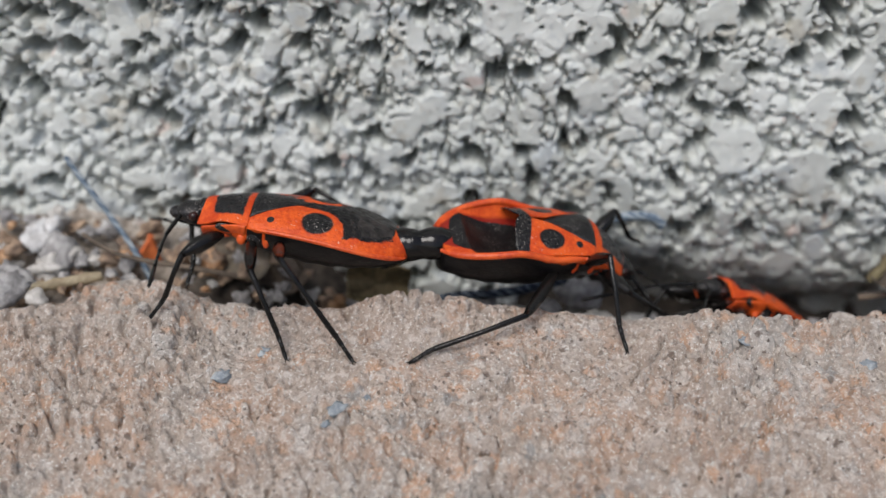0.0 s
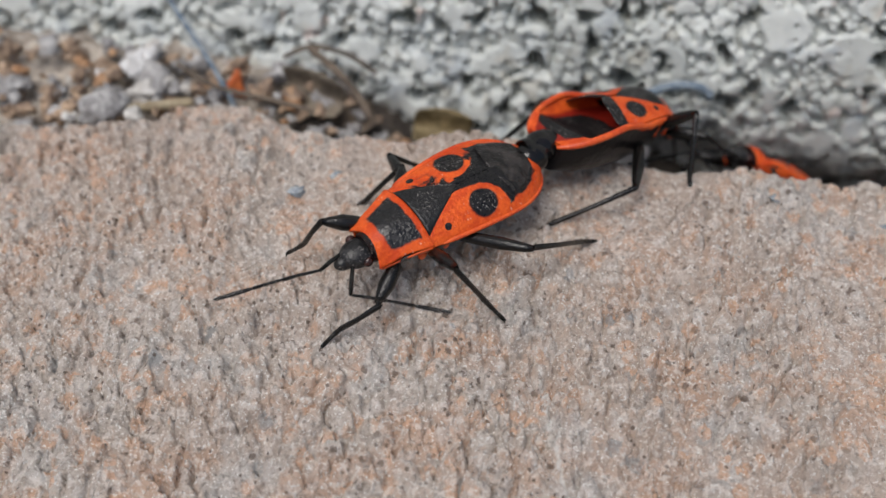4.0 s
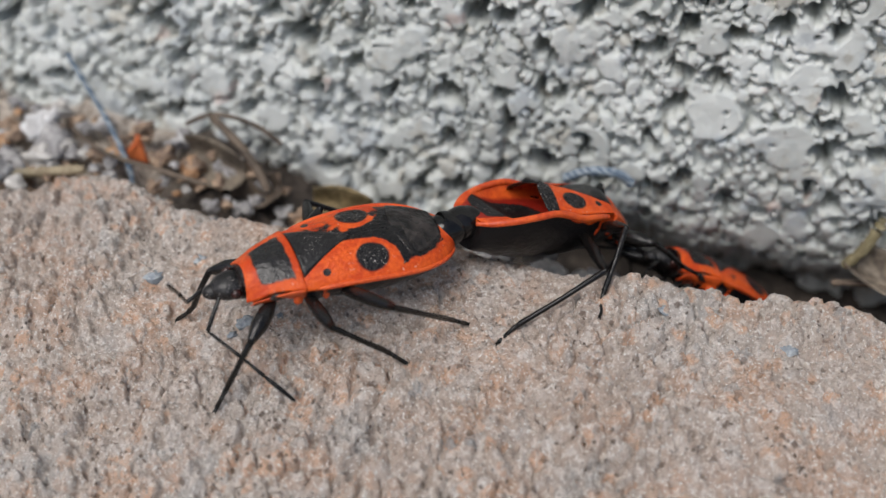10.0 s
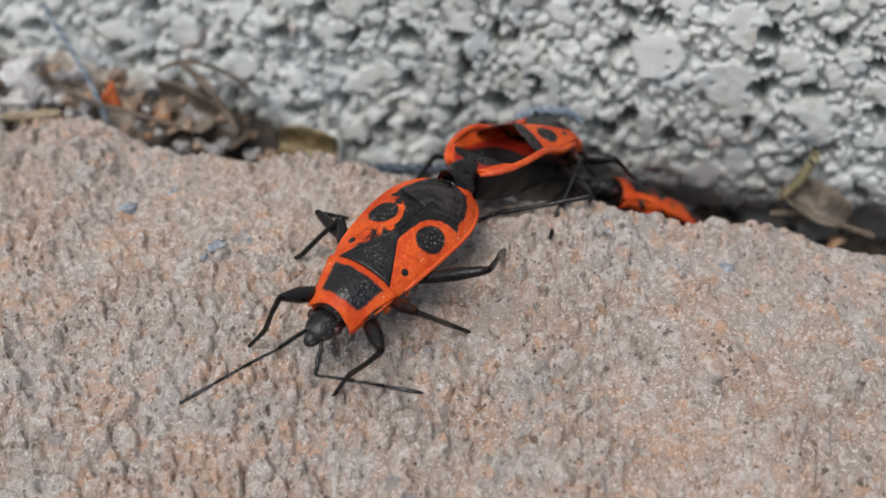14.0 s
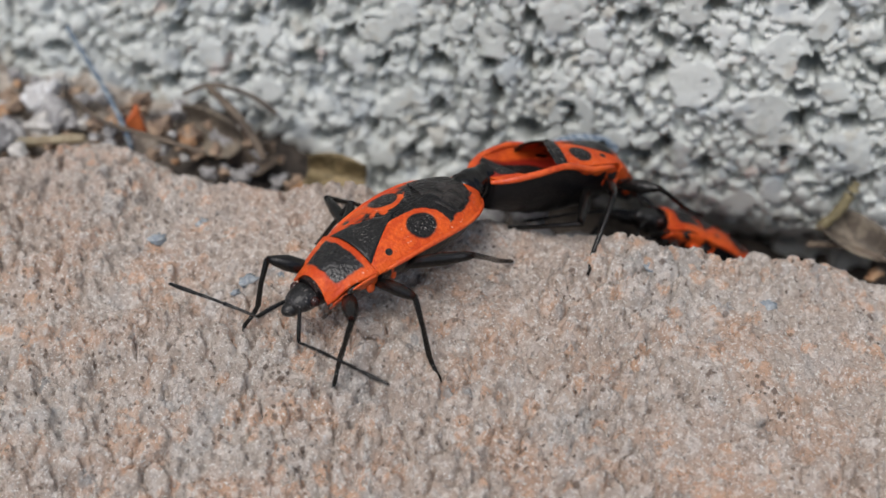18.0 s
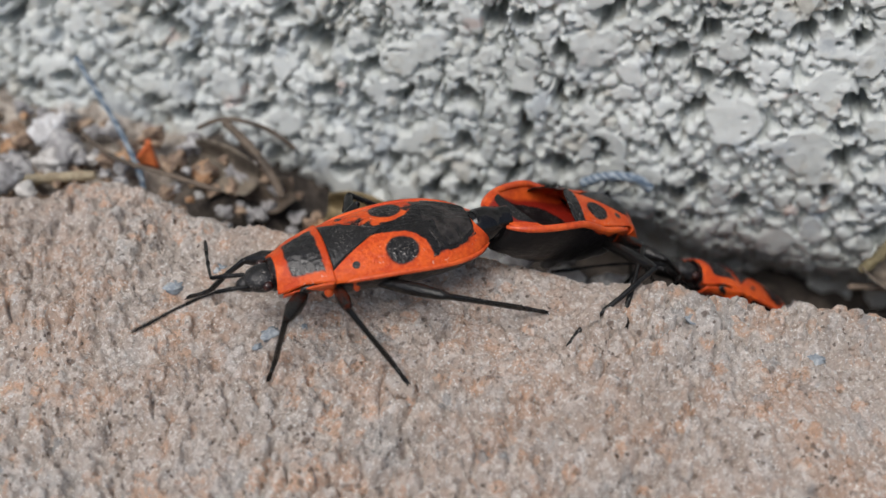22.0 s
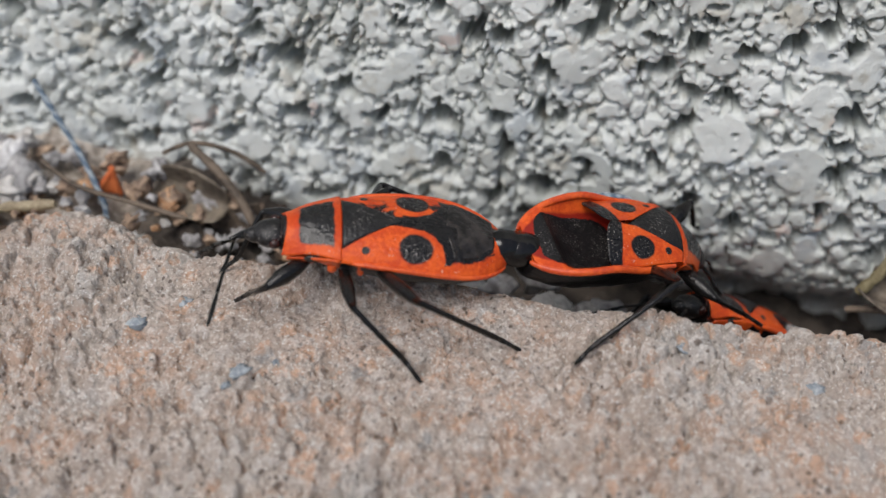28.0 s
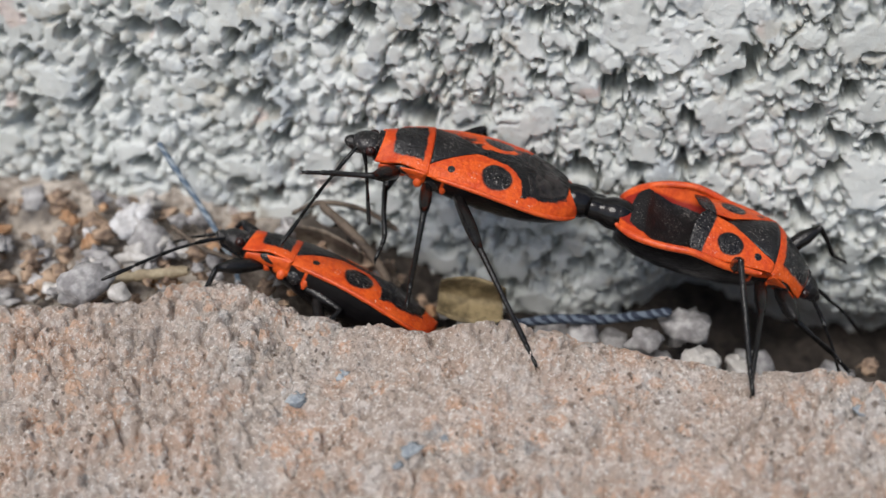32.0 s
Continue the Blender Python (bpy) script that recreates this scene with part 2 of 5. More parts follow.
def red_cover(n):
    f = n.step(n.m("ADD", n.m("MULTIPLY", n.noise(0.9, 3), 0.6), n.m("MULTIPLY", n.noise(6.0, 3), 0.4)), 0.38, 0.62)
    return n.mix(f, RED_LOW, RED_HIGH)


def black_cover(n, specked=0.75):
    patches = n.step(n.noise(0.9, 3), 0.42, 0.62)
    dust = n.m("MULTIPLY", n.step(n.noise(7.0, 4, 0.65), 0.48, 0.66), n.m("ADD", 0.3, n.m("MULTIPLY", patches, 0.7)))
    base = n.mix(n.m("MULTIPLY", dust, 0.28), (0.007, 0.0065, 0.007), (0.085, 0.080, 0.078))
    specks = n.m("MULTIPLY", n.step(n.noise(13.0, 2, 0.5), 0.615, 0.67), patches)
    return n.mix(n.m("MULTIPLY", specks, specked), base, (0.55, 0.50, 0.46))


def dusted(n, base):
    """Scattered pale specks of dust on a cover."""
    specks = n.m("MULTIPLY", n.step(n.noise(9.0, 2, 0.5), 0.66, 0.72), n.step(n.noise(0.8, 3), 0.42, 0.62))
    return n.mix(n.m("MULTIPLY", specks, 0.65), base, (0.75, 0.60, 0.52))


def cover_finish(n, mask, shine=0.10, deep=0.026):
    pits = n.voronoi(6.0)
    n.bump(n.m("ADD", n.m("MULTIPLY", pits, 0.8), n.m("ADD", n.noise(10.0, 3), n.m("MULTIPLY", n.noise(1.6, 3), 1.1))), deep)
    return n.done(n.mix(mask, dusted(n, red_cover(n)), black_cover(n)), n.m("ADD", n.m("MULTIPLY", n.m("SUBTRACT", 1.0, mask), 0.14), n.m("ADD", 0.16, n.m("MULTIPLY", n.noise(3.0), 0.24))), Specular_IOR_Level=n.m("ADD", 0.22, n.m("MULTIPLY", mask, shine)))


def ragged(n, amount):
    return n.m("MULTIPLY", n.m("SUBTRACT", n.noise(2.2, 4), 0.5), amount)


def pronotum_material(name, ahead=0.0, trim=0.0):
    """ahead: how far the plate lies ahead of its usual place; trim: how much wider the red margin is."""
    n = Nodes(name)
    x, y, _ = n.xyz()
    x = n.m("SUBTRACT", x, ahead)
    y = n.m("ABSOLUTE", y)
    r = ragged(n, 0.32)
    side = n.step(n.m("ADD", n.m("ADD", y, r), n.m("MULTIPLY", n.m("SUBTRACT", x, 1.0), 0.22)), 1.10 - trim, 0.98 - trim)
    front = n.step(n.m("ADD", x, n.m("ADD", r, n.m("MULTIPLY", y, 0.1))), 1.74, 1.62)
    back = n.step(n.m("ADD", x, r), 0.22, 0.32)
    return cover_finish(n, n.m("MULTIPLY", side, n.m("MULTIPLY", front, back)), 0.26, 0.024)


def wing_material(name, spot_x, spot_y, tip, cut, smudged=False):
    """Red leathery wing with a round black spot, a small dot and a black rear. tip: where the wing ends; cut: the short form."""
    n = Nodes(name)
    x, y, _ = n.xyz()
    y = n.m("ABSOLUTE", y)
    r = ragged(n, 0.22)

    def oval(cx, cy, rx, ry):
        a, b = n.m("DIVIDE", n.m("SUBTRACT", x, cx), rx), n.m("DIVIDE", n.m("SUBTRACT", y, cy), ry)
        return n.m("ADD", n.m("SQRT", n.m("ADD", n.m("MULTIPLY", a, a), n.m("MULTIPLY", b, b))), r)

    spot = n.step(oval(spot_x, spot_y, 0.60 if cut else 0.72, 0.50 if cut else 0.61), 1.04, 0.86)
    dot = n.step(oval(spot_x + (1.25 if cut else 1.95), spot_y + 0.15, 0.17, 0.15), 1.05, 0.85)
    if cut:
        rear = n.step(n.m("ADD", n.m("ADD", x, n.m("MULTIPLY", r, 1.0)), n.m("MULTIPLY", y, 0.22)), tip + 1.10, tip + 1.02)
        inner = n.step(n.m("ADD", n.m("ADD", y, r), n.m("MULTIPLY", n.m("SUBTRACT", x, 0.0), -0.10)), 0.30, 0.25)
        mask = n.m("MAXIMUM", rear, inner)
    else:
        ring = n.step(oval(spot_x + 0.25, spot_y + 0.28, 1.38, 1.14), 0.98, 1.04)
        rear = n.step(n.m("ADD", x, r), spot_x + 0.55, spot_x + 0.45)
        edge = n.step(n.m("ADD", oval(-3.0, 0.0, 3.95, 2.02), 0.0), 0.90, 0.86)
        tail = n.step(n.m("ADD", x, r), -6.15, -6.05)
        inner = n.step(n.m("ADD", n.m("ADD", y, r), n.m("MULTIPLY", x, -0.02)), 0.30, 0.26)
        mask = n.m("MULTIPLY", n.m("MULTIPLY", n.m("MAXIMUM", rear, inner), ring), n.m("MULTIPLY", edge, tail))
    mask = n.m("MAXIMUM", mask, n.m("MAXIMUM", spot, dot))
    if smudged:
        smear = n.m("MULTIPLY", n.step(n.noise(1.1, 4), 0.47, 0.56), n.m("MULTIPLY", n.step(y, 1.35, 0.95), n.m("MULTIPLY", n.step(x, -0.5, -0.9), n.step(x, -2.4, -2.0))))
        rear = n.m("MULTIPLY", n.step(n.noise(1.6, 4), 0.46, 0.54), n.m("MULTIPLY", n.step(y, 1.5, 1.1), n.step(x, -3.2, -3.5)))
        mask = n.m("MAXIMUM", mask, n.m("MAXIMUM", smear, rear))
    return cover_finish(n, mask)


def belly_material(name, short):
    n = Nodes(name)
    x, y, z = n.xyz()
    r = ragged(n, 0.5)
    q = n.m("ADD", x, 1.8)
    low = n.m("ADD", z, n.m("SUBTRACT", n.m("MULTIPLY", n.m("MULTIPLY", q, q), 0.032), 1.2))
    if short:
        low = n.m("SUBTRACT", low, n.m("MULTIPLY", n.step(x, -1.6, -3.8), 0.72))
    notch = n.m("MULTIPLY", n.m("ABSOLUTE", n.m("SINE", n.m("MULTIPLY", x, 3.3))), 0.12)
    f = n.step(n.m("ADD", n.m("ADD", low, notch), n.m("MULTIPLY", r, 0.4)), -0.28 if short else -0.10, -0.22 if short else -0.05)
    chest = n.m("MULTIPLY", n.step(x, -0.85, -0.75), n.m("MULTIPLY", n.step(n.m("ADD", z, r), 0.30, 0.38), n.step(n.m("SINE", n.m("MULTIPLY", x, 4.6)), -0.1, 0.1)))
    f = n.m("MAXIMUM", f, chest)
    n.bump(n.noise(4.0, 3), 0.04)
    return n.done(n.mix(f, (0.006, 0.0055, 0.006), red_cover(n)), 0.30, Specular_IOR_Level=0.3)


def bowl_material():
    n = Nodes("open_abdomen_red_and_black")
    x, y, z = n.xyz()
    y = n.m("ABSOLUTE", y)
    r = ragged(n, 0.7)
    a, b = n.m("DIVIDE", n.m("ADD", x, 4.25), 1.95), n.m("DIVIDE", y, 1.45)
    a, b = n.m("MULTIPLY", a, a), n.m("MULTIPLY", b, b)
    pad = n.step(n.m("ADD", n.m("ADD", n.m("MULTIPLY", a, a), n.m("MULTIPLY", b, b)), r), 1.0, 0.90)
    rim = n.step(n.m("ADD", n.m("ADD", y, n.m("MULTIPLY", r, 0.2)), n.m("MULTIPLY", n.m("POWER", n.m("ABSOLUTE", n.m("DIVIDE", n.m("ADD", x, 3.7), 3.2)), 3.0), 1.3)), 1.52, 1.66)
    # Inside the rim the red is painted darker, for the shade below the wings.
    red = n.mix(rim, (0.26, 0.016, 0.008), red_cover(n))
    n.bump(n.noise(3.0, 4), 0.05)
    return n.done(n.mix(pad, red, black_cover(n, 0.25)), 0.45, Specular_IOR_Level=0.25)


STONE, CONCRETE = stone_material(), wall_material()
def soil_material():
    n = Nodes("crumbly_soil")
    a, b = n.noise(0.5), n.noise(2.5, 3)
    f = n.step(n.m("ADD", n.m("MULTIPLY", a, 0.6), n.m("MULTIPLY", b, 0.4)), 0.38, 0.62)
    # Right of the pale soil, the shade of the joint is put into a darker brown.
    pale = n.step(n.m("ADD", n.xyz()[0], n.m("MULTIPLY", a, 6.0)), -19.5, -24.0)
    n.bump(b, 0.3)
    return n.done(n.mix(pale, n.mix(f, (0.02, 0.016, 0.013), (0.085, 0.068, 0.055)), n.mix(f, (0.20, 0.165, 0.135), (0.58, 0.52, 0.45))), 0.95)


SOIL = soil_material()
TAN_GRIT = plain("tan_crumbs", (0.26, 0.13, 0.06), (0.58, 0.37, 0.22), 0.8, 0.6, 0.08, 3.0)
FAR_GROUND = plain("grey_gravel_ground", (0.16, 0.15, 0.14), (0.30, 0.28, 0.26), 0.95, 0.02, 0.4, 0.2)
GRIT = plain("grey_grit", (0.20, 0.19, 0.19), (0.52, 0.51, 0.50), 0.85, 0.6, 0.08, 3.0)
SLATE = plain("bluish_grey_mineral", (0.20, 0.23, 0.26), (0.42, 0.45, 0.47), 0.6, 1.2, 0.08, 5.0)
WHITE_GRIT = plain("whitish_grit", (0.42, 0.40, 0.37), (0.68, 0.66, 0.63), 0.7, 0.6, 0.06, 3.0)
BROWN_GRIT = plain("brown_crumbs", (0.16, 0.11, 0.08), (0.50, 0.36, 0.25), 0.8, 0.6, 0.08, 3.0)
ORANGE = plain("orange_chip", (0.50, 0.10, 0.03), (0.70, 0.20, 0.06), 0.6, 0.8, 0.03, 4.0)
STRAW = plain("dry_straw", (0.05, 0.037, 0.027), (0.17, 0.13, 0.095), 0.75, 0.8, 0.03, 5.0)
PALE_STRAW = plain("pale_straw", (0.24, 0.19, 0.12), (0.48, 0.41, 0.28), 0.7, 0.8, 0.03, 5.0)
STALK = plain("yellowish_stalk", (0.13, 0.105, 0.05), (0.27, 0.23, 0.13), 0.7, 0.8, 0.04, 4.0)
TAN_LEAF = plain("tan_dry_leaf", (0.10, 0.075, 0.035), (0.36, 0.28, 0.15), 0.7, 0.5, 0.05, 3.0)
LEAF = plain("dry_brown_leaf", (0.06, 0.046, 0.035), (0.24, 0.20, 0.15), 0.7, 0.5, 0.05, 3.0)
FLUFF = plain("white_fluff", (0.50, 0.49, 0.48), (0.74, 0.74, 0.74), 0.9, 1.0, 0.02, 6.0)
PRONOTUM, BOWL = pronotum_material("red_pronotum_with_black_block"), bowl_material()
TILTED_PRONOTUM = pronotum_material("tilted_red_pronotum_with_black_block", 0.24, 0.12)
BELLY = belly_material("black_belly_with_red_edge", False)
ROUND_BELLY = belly_material("round_black_belly_with_red_edge", True)
WING = wing_material("red_wing_with_black_spot", -2.88, 1.18, -6.9, False)
SMUDGED_WING = wing_material("red_wing_with_black_spot_and_smudges", -2.88, 1.18, -6.9, False, True)
SHORT_WING = wing_material("short_red_wing_with_black_spot", -1.95, 1.10, -3.75, True)
n_ = Nodes("dusty_black_cover")
n_.bump(n_.noise(7.0, 4), 0.045)
DUSTY = n_.done(black_cover(n_, 0.5), 0.30, Specular_IOR_Level=0.42)
MEMBRANE = plain("dark_wing_membrane", (0.006, 0.0055, 0.0055), (0.040, 0.034, 0.032), 0.24, 1.6, 0.20, 2.2, 0.35)
HORN = plain("shiny_black_horn", (0.004, 0.004, 0.004), (0.010, 0.009, 0.009), 0.12, 1.5, 0.01, 5.0, 0.38)
LEG = plain("black_leg", (0.003, 0.0028, 0.0028), (0.009, 0.008, 0.0075), 0.20, 2.0, 0.03, 9.0, 0.4)
EYE = plain("dark_red_eye", (0.020, 0.007, 0.006), (0.045, 0.012, 0.009), 0.2, 3.0, 0.02, 14.0)
RED = Nodes("red_skin")
RED.bump(RED.noise(5.0, 3), 0.03)
RED = RED.done(red_cover(RED), 0.42)


def thread_material(name, dark, light):
    n = Nodes(name)
    x, y, z = n.xyz()
    w = n.m("SINE", n.m("ADD", n.m("MULTIPLY", z, 19.0), n.m("ADD", n.m("MULTIPLY", x, 9.0), n.m("MULTIPLY", n.noise(1.6), 9.0))))
    n.bump(n.noise(8.0, 3), 0.05)
    return n.done(n.mix(n.step(w, -0.3, 0.5), dark, light), 0.8)


THREAD = thread_material("blue_and_white_twisted_thread", (0.10, 0.145, 0.20), (0.31, 0.36, 0.40))
NAVY = thread_material("dark_blue_twisted_thread", (0.015, 0.024, 0.045), (0.12, 0.15, 0.19))


# ---- the stone, the wall, the ground ----
EDGE_X = (-60, -36, -30, -28.6, -27.6, -25.6, -23.8, -21.5, -19.4, -17, -15.3, -12.7, -10, -7.2, -5.8, -4.3, -2.9, -1.2, 0.4, 2.2, 4, 5.2, 7.1, 9.2, 16, 40)
EDGE_Y = (-8.2, -8.2, -8.4, -8.1, -7.1, -6.6, -7.3, -7.9, -8.3, -8.3, -8.1, -7.9, -8.2, -8.5, -8.7, -8.8, -8.5, -8.6, -8.5, -8.2, -8.3, -7.8, -7.5, -7.2, -7.2, -7.2)


def stone_base(x, y):
    """The worn, rounded top of the paving stone."""
    xc, yc = np.clip(x, -34, 15), np.clip(y, -26, 0)
    z = 3.795 - 0.0535 * xc - 0.0122 * yc - 0.0134 * yc * yc - 0.0030 * xc * xc
    return z + np.where(y < -26, (y + 26) * 0.62, 0.0)


def discs(x, z, size, seed, low, high, rise, keep=1.0, power=2.0):
    """Overlapping rounded grains: the highest of those near each place. They start between low and high and rise by rise."""
    x, z = x / size, z / size
    i, j = np.floor(x), np.floor(z)
    out = np.full(x.shape, -99.0)
    for di in (-1, 0, 1):
        for dj in (-1, 0, 1):
            a, b = i + di, j + dj
            dx = x - (a + 0.5 + 0.9 * (hash2(a, b, seed) - 0.5))
            dz = z - (b + 0.5 + 0.9 * (hash2(a, b, seed + 1) - 0.5))
            t = 6.28 * hash2(a, b, seed + 2)
            u, v = np.cos(t) * dx + np.sin(t) * dz, np.cos(t) * dz - np.sin(t) * dx
            r = 0.36 + 0.34 * hash2(a, b, seed + 3)
            d = np.sqrt(u * u + (v * (1.0 + 0.7 * hash2(a, b, seed + 4))) ** 2) / r
            top = low + (high - low) * hash2(a, b, seed + 6) + rise * np.sqrt(np.clip(1 - d**power, 0, 1))
            out = np.where((d < 1) & (hash2(a, b, seed + 7) < keep), np.maximum(out, top), out)
    return out


# Large single pits and crumbled hollows in the stone: x, y, radius.
HOLLOWS = ((-9.9, -19.3, 0.50), (0.2, -16.1, 0.45), (-3.3, -17.9, 0.38), (-11.7, -18.4, 0.38), (-3.4, -16.3, 0.28), (-18.2, -20.5, 0.33), (-20.7, -19.2, 0.38),
           (2.9, -13.2, 0.25), (-4.3, -19.9, 0.36), (-5.8, -19.8, 0.32), (-17.9, -15.6, 0.32), (-18.9, -18.2, 0.32), (-26.5, -12.6, 0.3), (-12.2, -9.4, 0.2))


def stone_relief(x, y, edge=0.0):
    """Crumbly lumps of two sizes with sharp crevices between them, worn off above, and loose irregular pits. edge: 1 where the rim is worn smooth."""
    wx, wy = x + 0.30 * fbm(x / 0.6, y / 0.6, 13, 3), y + 0.30 * fbm(x / 0.6 + 4, y / 0.6, 14, 3)
    crumbly = smooth(-0.20, 0.20, fbm(x / 6.0, y / 6.0, 29, 3) + 0.12 * smooth(-12, -20, y) - 0.02)
    a1, a2, who_a = worley(wx / 1.05, wy / 1.15, 3)
    b1, b2, who_b = worley(wx / 0.50 + 3, wy / 0.55, 23)
    c1, c2, who_c = worley(x / 0.27 + 1, y / 0.25, 33)
    cracked = 0.35 + 0.65 * smooth(-0.12, 0.12, fbm(x / 1.6, y / 1.6, 39, 3))
    lumps = (smooth(0.0, 0.30, a2 - a1) * (0.30 + 0.32 * who_a) + 0.25 * smooth(0.1, 0.6, a2 - a1)) * (0.15 + 0.85 * crumbly * cracked)
    lumps = lumps + (smooth(0.0, 0.50, b2 - b1) * (0.08 + 0.16 * who_b) + 0.08 * smooth(0.1, 0.6, b2 - b1)) * (0.25 + 0.75 * crumbly * cracked)
    lumps = lumps + 0.10 * smooth(0.0, 0.45, c2 - c1) * who_c + 0.22 * fbm(x / 1.0, y / 1.0, 31, 4, 0.62)
    lumps = lumps + 0.26 * crumbly * np.clip(discs(wx, wy, 0.62, 53, -0.1, 0.25, 0.9, 0.62), 0, None)
    worn = 0.72 + 0.16 * fbm(x / 2.2, y / 2.2, 37, 2)
    lumps = np.where(lumps > worn, worn + 0.25 * (lumps - worn), lumps)
    g1, g2, who_g = worley(wx / 1.7 + 7, wy / 1.6, 8)
    k1, k2, who_k = worley(wx / 0.62 + 2, wy / 0.62, 18)
    ragged_edge = 0.35 * fbm(x / 0.40, y / 0.40, 43, 3)
    pits = 0.42 * smooth(0.27, 0.13, g1 + ragged_edge) * (who_g > 0.70) + 0.28 * smooth(0.36, 0.22, k1 + ragged_edge) * (who_k > 0.64)
    for px, py, r in HOLLOWS:
        pits = np.maximum(pits, 1.15 * r * smooth(1.15 * r, 0.65 * r, np.hypot(x - px, y - py) + 0.9 * r * fbm(x / 0.35, y / 0.35, 47, 3)))
    return 0.50 * fbm(x / 5.0, y / 5.0, 21, 3) + 0.22 * fbm(x / 1.9, y / 1.9, 25, 2) + (lumps - 0.55) * (1 - 0.55 * edge) - pits + 0.05 * fbm(x / 0.2, y / 0.2, 35, 2)


def build_stone():
    fine = np.arange(-37, 16.01, 0.062)
    xs = np.concatenate([np.linspace(-90, -40, 12), fine, np.linspace(18, 60, 10)])
    down = np.concatenate([np.linspace(-62, -19, 24)[:-1], np.arange(-19, -0.01, 0.066), [0.0]])
    X = np.repeat(xs[None], len(down), 0)
    edge = np.interp(xs, EDGE_X, EDGE_Y) + 0.25 * fbm(xs / 1.1, xs * 0 + 3, 40, 3)
    Y = edge[None] + 0.25 + down[:, None]
    roll = smooth(-1.3, 0.25, down)[:, None]
    Z = stone_base(X, Y) + stone_relief(X, Y, roll) - 0.65 * roll**2
    rows = [(X, Y, Z)]
    x, y, z = X[-1], Y[-1], Z[-1]
    for k, (dy, dz) in enumerate(((0.35, 0.35), (0.6, 0.9), (0.75, 1.6), (0.8, 2.6), (0.8, 4.0), (0.7, 8.0), (0.6, 60.0))):
        rough = 0.3 * fbm(x / 1.3, x * 0 + k * 1.7, 51, 3)
        rows.append((x[None], (y + dy + rough)[None], (z - dz)[None]))
    x, y, z = X[0], Y[0], Z[0]
    rows.insert(0, (x[None], (y - 1)[None], (z * 0 - 58)[None]))
    verts, faces = sheet(*(np.concatenate([r[k] for r in rows]) for k in range(3)))
    return thing("paving_stone", (verts, faces), STONE, "weathered pinkish grey paving stone with a worn rounded edge", "paving stone", kind="structure")


def islands(x, z, size, seed, keep):
    """How far inside the nearest of some scattered oval patches a place lies, in millimetres; below 0 outside all."""
    x, z = x / size, z / size
    i, j = np.floor(x), np.floor(z)
    out = np.full(x.shape, -9.0)
    for di in (-1, 0, 1):
        for dj in (-1, 0, 1):
            a, b = i + di, j + dj
            dx = x - (a + 0.5 + 0.9 * (hash2(a, b, seed) - 0.5))
            dz = z - (b + 0.5 + 0.9 * (hash2(a, b, seed + 1) - 0.5))
            t = 6.28 * hash2(a, b, seed + 2)
            u, v = np.cos(t) * dx + np.sin(t) * dz, np.cos(t) * dz - np.sin(t) * dx
            r = 0.34 + 0.34 * hash2(a, b, seed + 3)
            d = np.sqrt(u * u + (v * (1.0 + 0.6 * hash2(a, b, seed + 4))) ** 2)
            out = np.where(hash2(a, b, seed + 7) < keep, np.maximum(out, r - d), out)
    return out * size


def wall_relief(x, z):
    """A cast face: grains flattened into lobed plates in one plane, rounded grains deeper between them, and pits."""
    wx, wz = x + 0.20 * fbm(x / 0.5, z / 0.5, 61, 3), z + 0.20 * fbm(x / 0.5 + 9, z / 0.5, 62, 3)
    inside = np.maximum(np.maximum(islands(wx, wz, 2.2, 71, 0.24), islands(wx + 5, wz, 1.05, 81, 0.52)), islands(wx, wz + 4, 0.62, 91, 0.62))
    plates = -0.95 + 0.95 * smooth(-0.05, 0.13, inside) ** 0.7 + 0.16 * fbm(x / 1.3, z / 1.3, 97, 2)
    grains = discs(wx, wz + 3, 0.80, 111, -0.95, -0.20, 0.30, 0.90, 2.6)
    small = discs(x, z + 7, 0.45, 131, -1.0, -0.20, 0.22, 0.75)
    h = np.maximum(np.maximum(plates, grains), np.maximum(small, -0.95 + 0.3 * fbm(x / 0.5, z / 0.5, 151, 2)))
    f1, f2, who = worley(x / 2.1 + 0.3, z / 1.9, 101)
    h = h - 3.2 * smooth(0.29, 0.17, f1 + 0.45 * fbm(x / 0.6, z / 0.6, 103, 3)) * (who > 0.38)
    p1, p2, who_p = worley(x / 0.7 + 4, z / 0.7, 107)
    h = h - 0.5 * smooth(0.22, 0.10, p1) * (who_p > 0.88)
    k = 0.5 * fbm(x / 1.2, z / 1.2, 141, 3) + 0.9 * fbm(x / 3.5 + 4, z / 5.0, 143, 2)
    h = h - 0.9 * smooth(0.035, 0.010, np.abs(k - 0.05)) * smooth(0.0, 0.12, fbm(x / 3.0, z / 3.0 + 8, 145, 2))
    return 0.30 + 0.92 * h + 0.40 * fbm(x / 4.5, z / 3.6, 91, 2) + 0.04 * fbm(x / 0.3, z / 0.3, 95, 2)


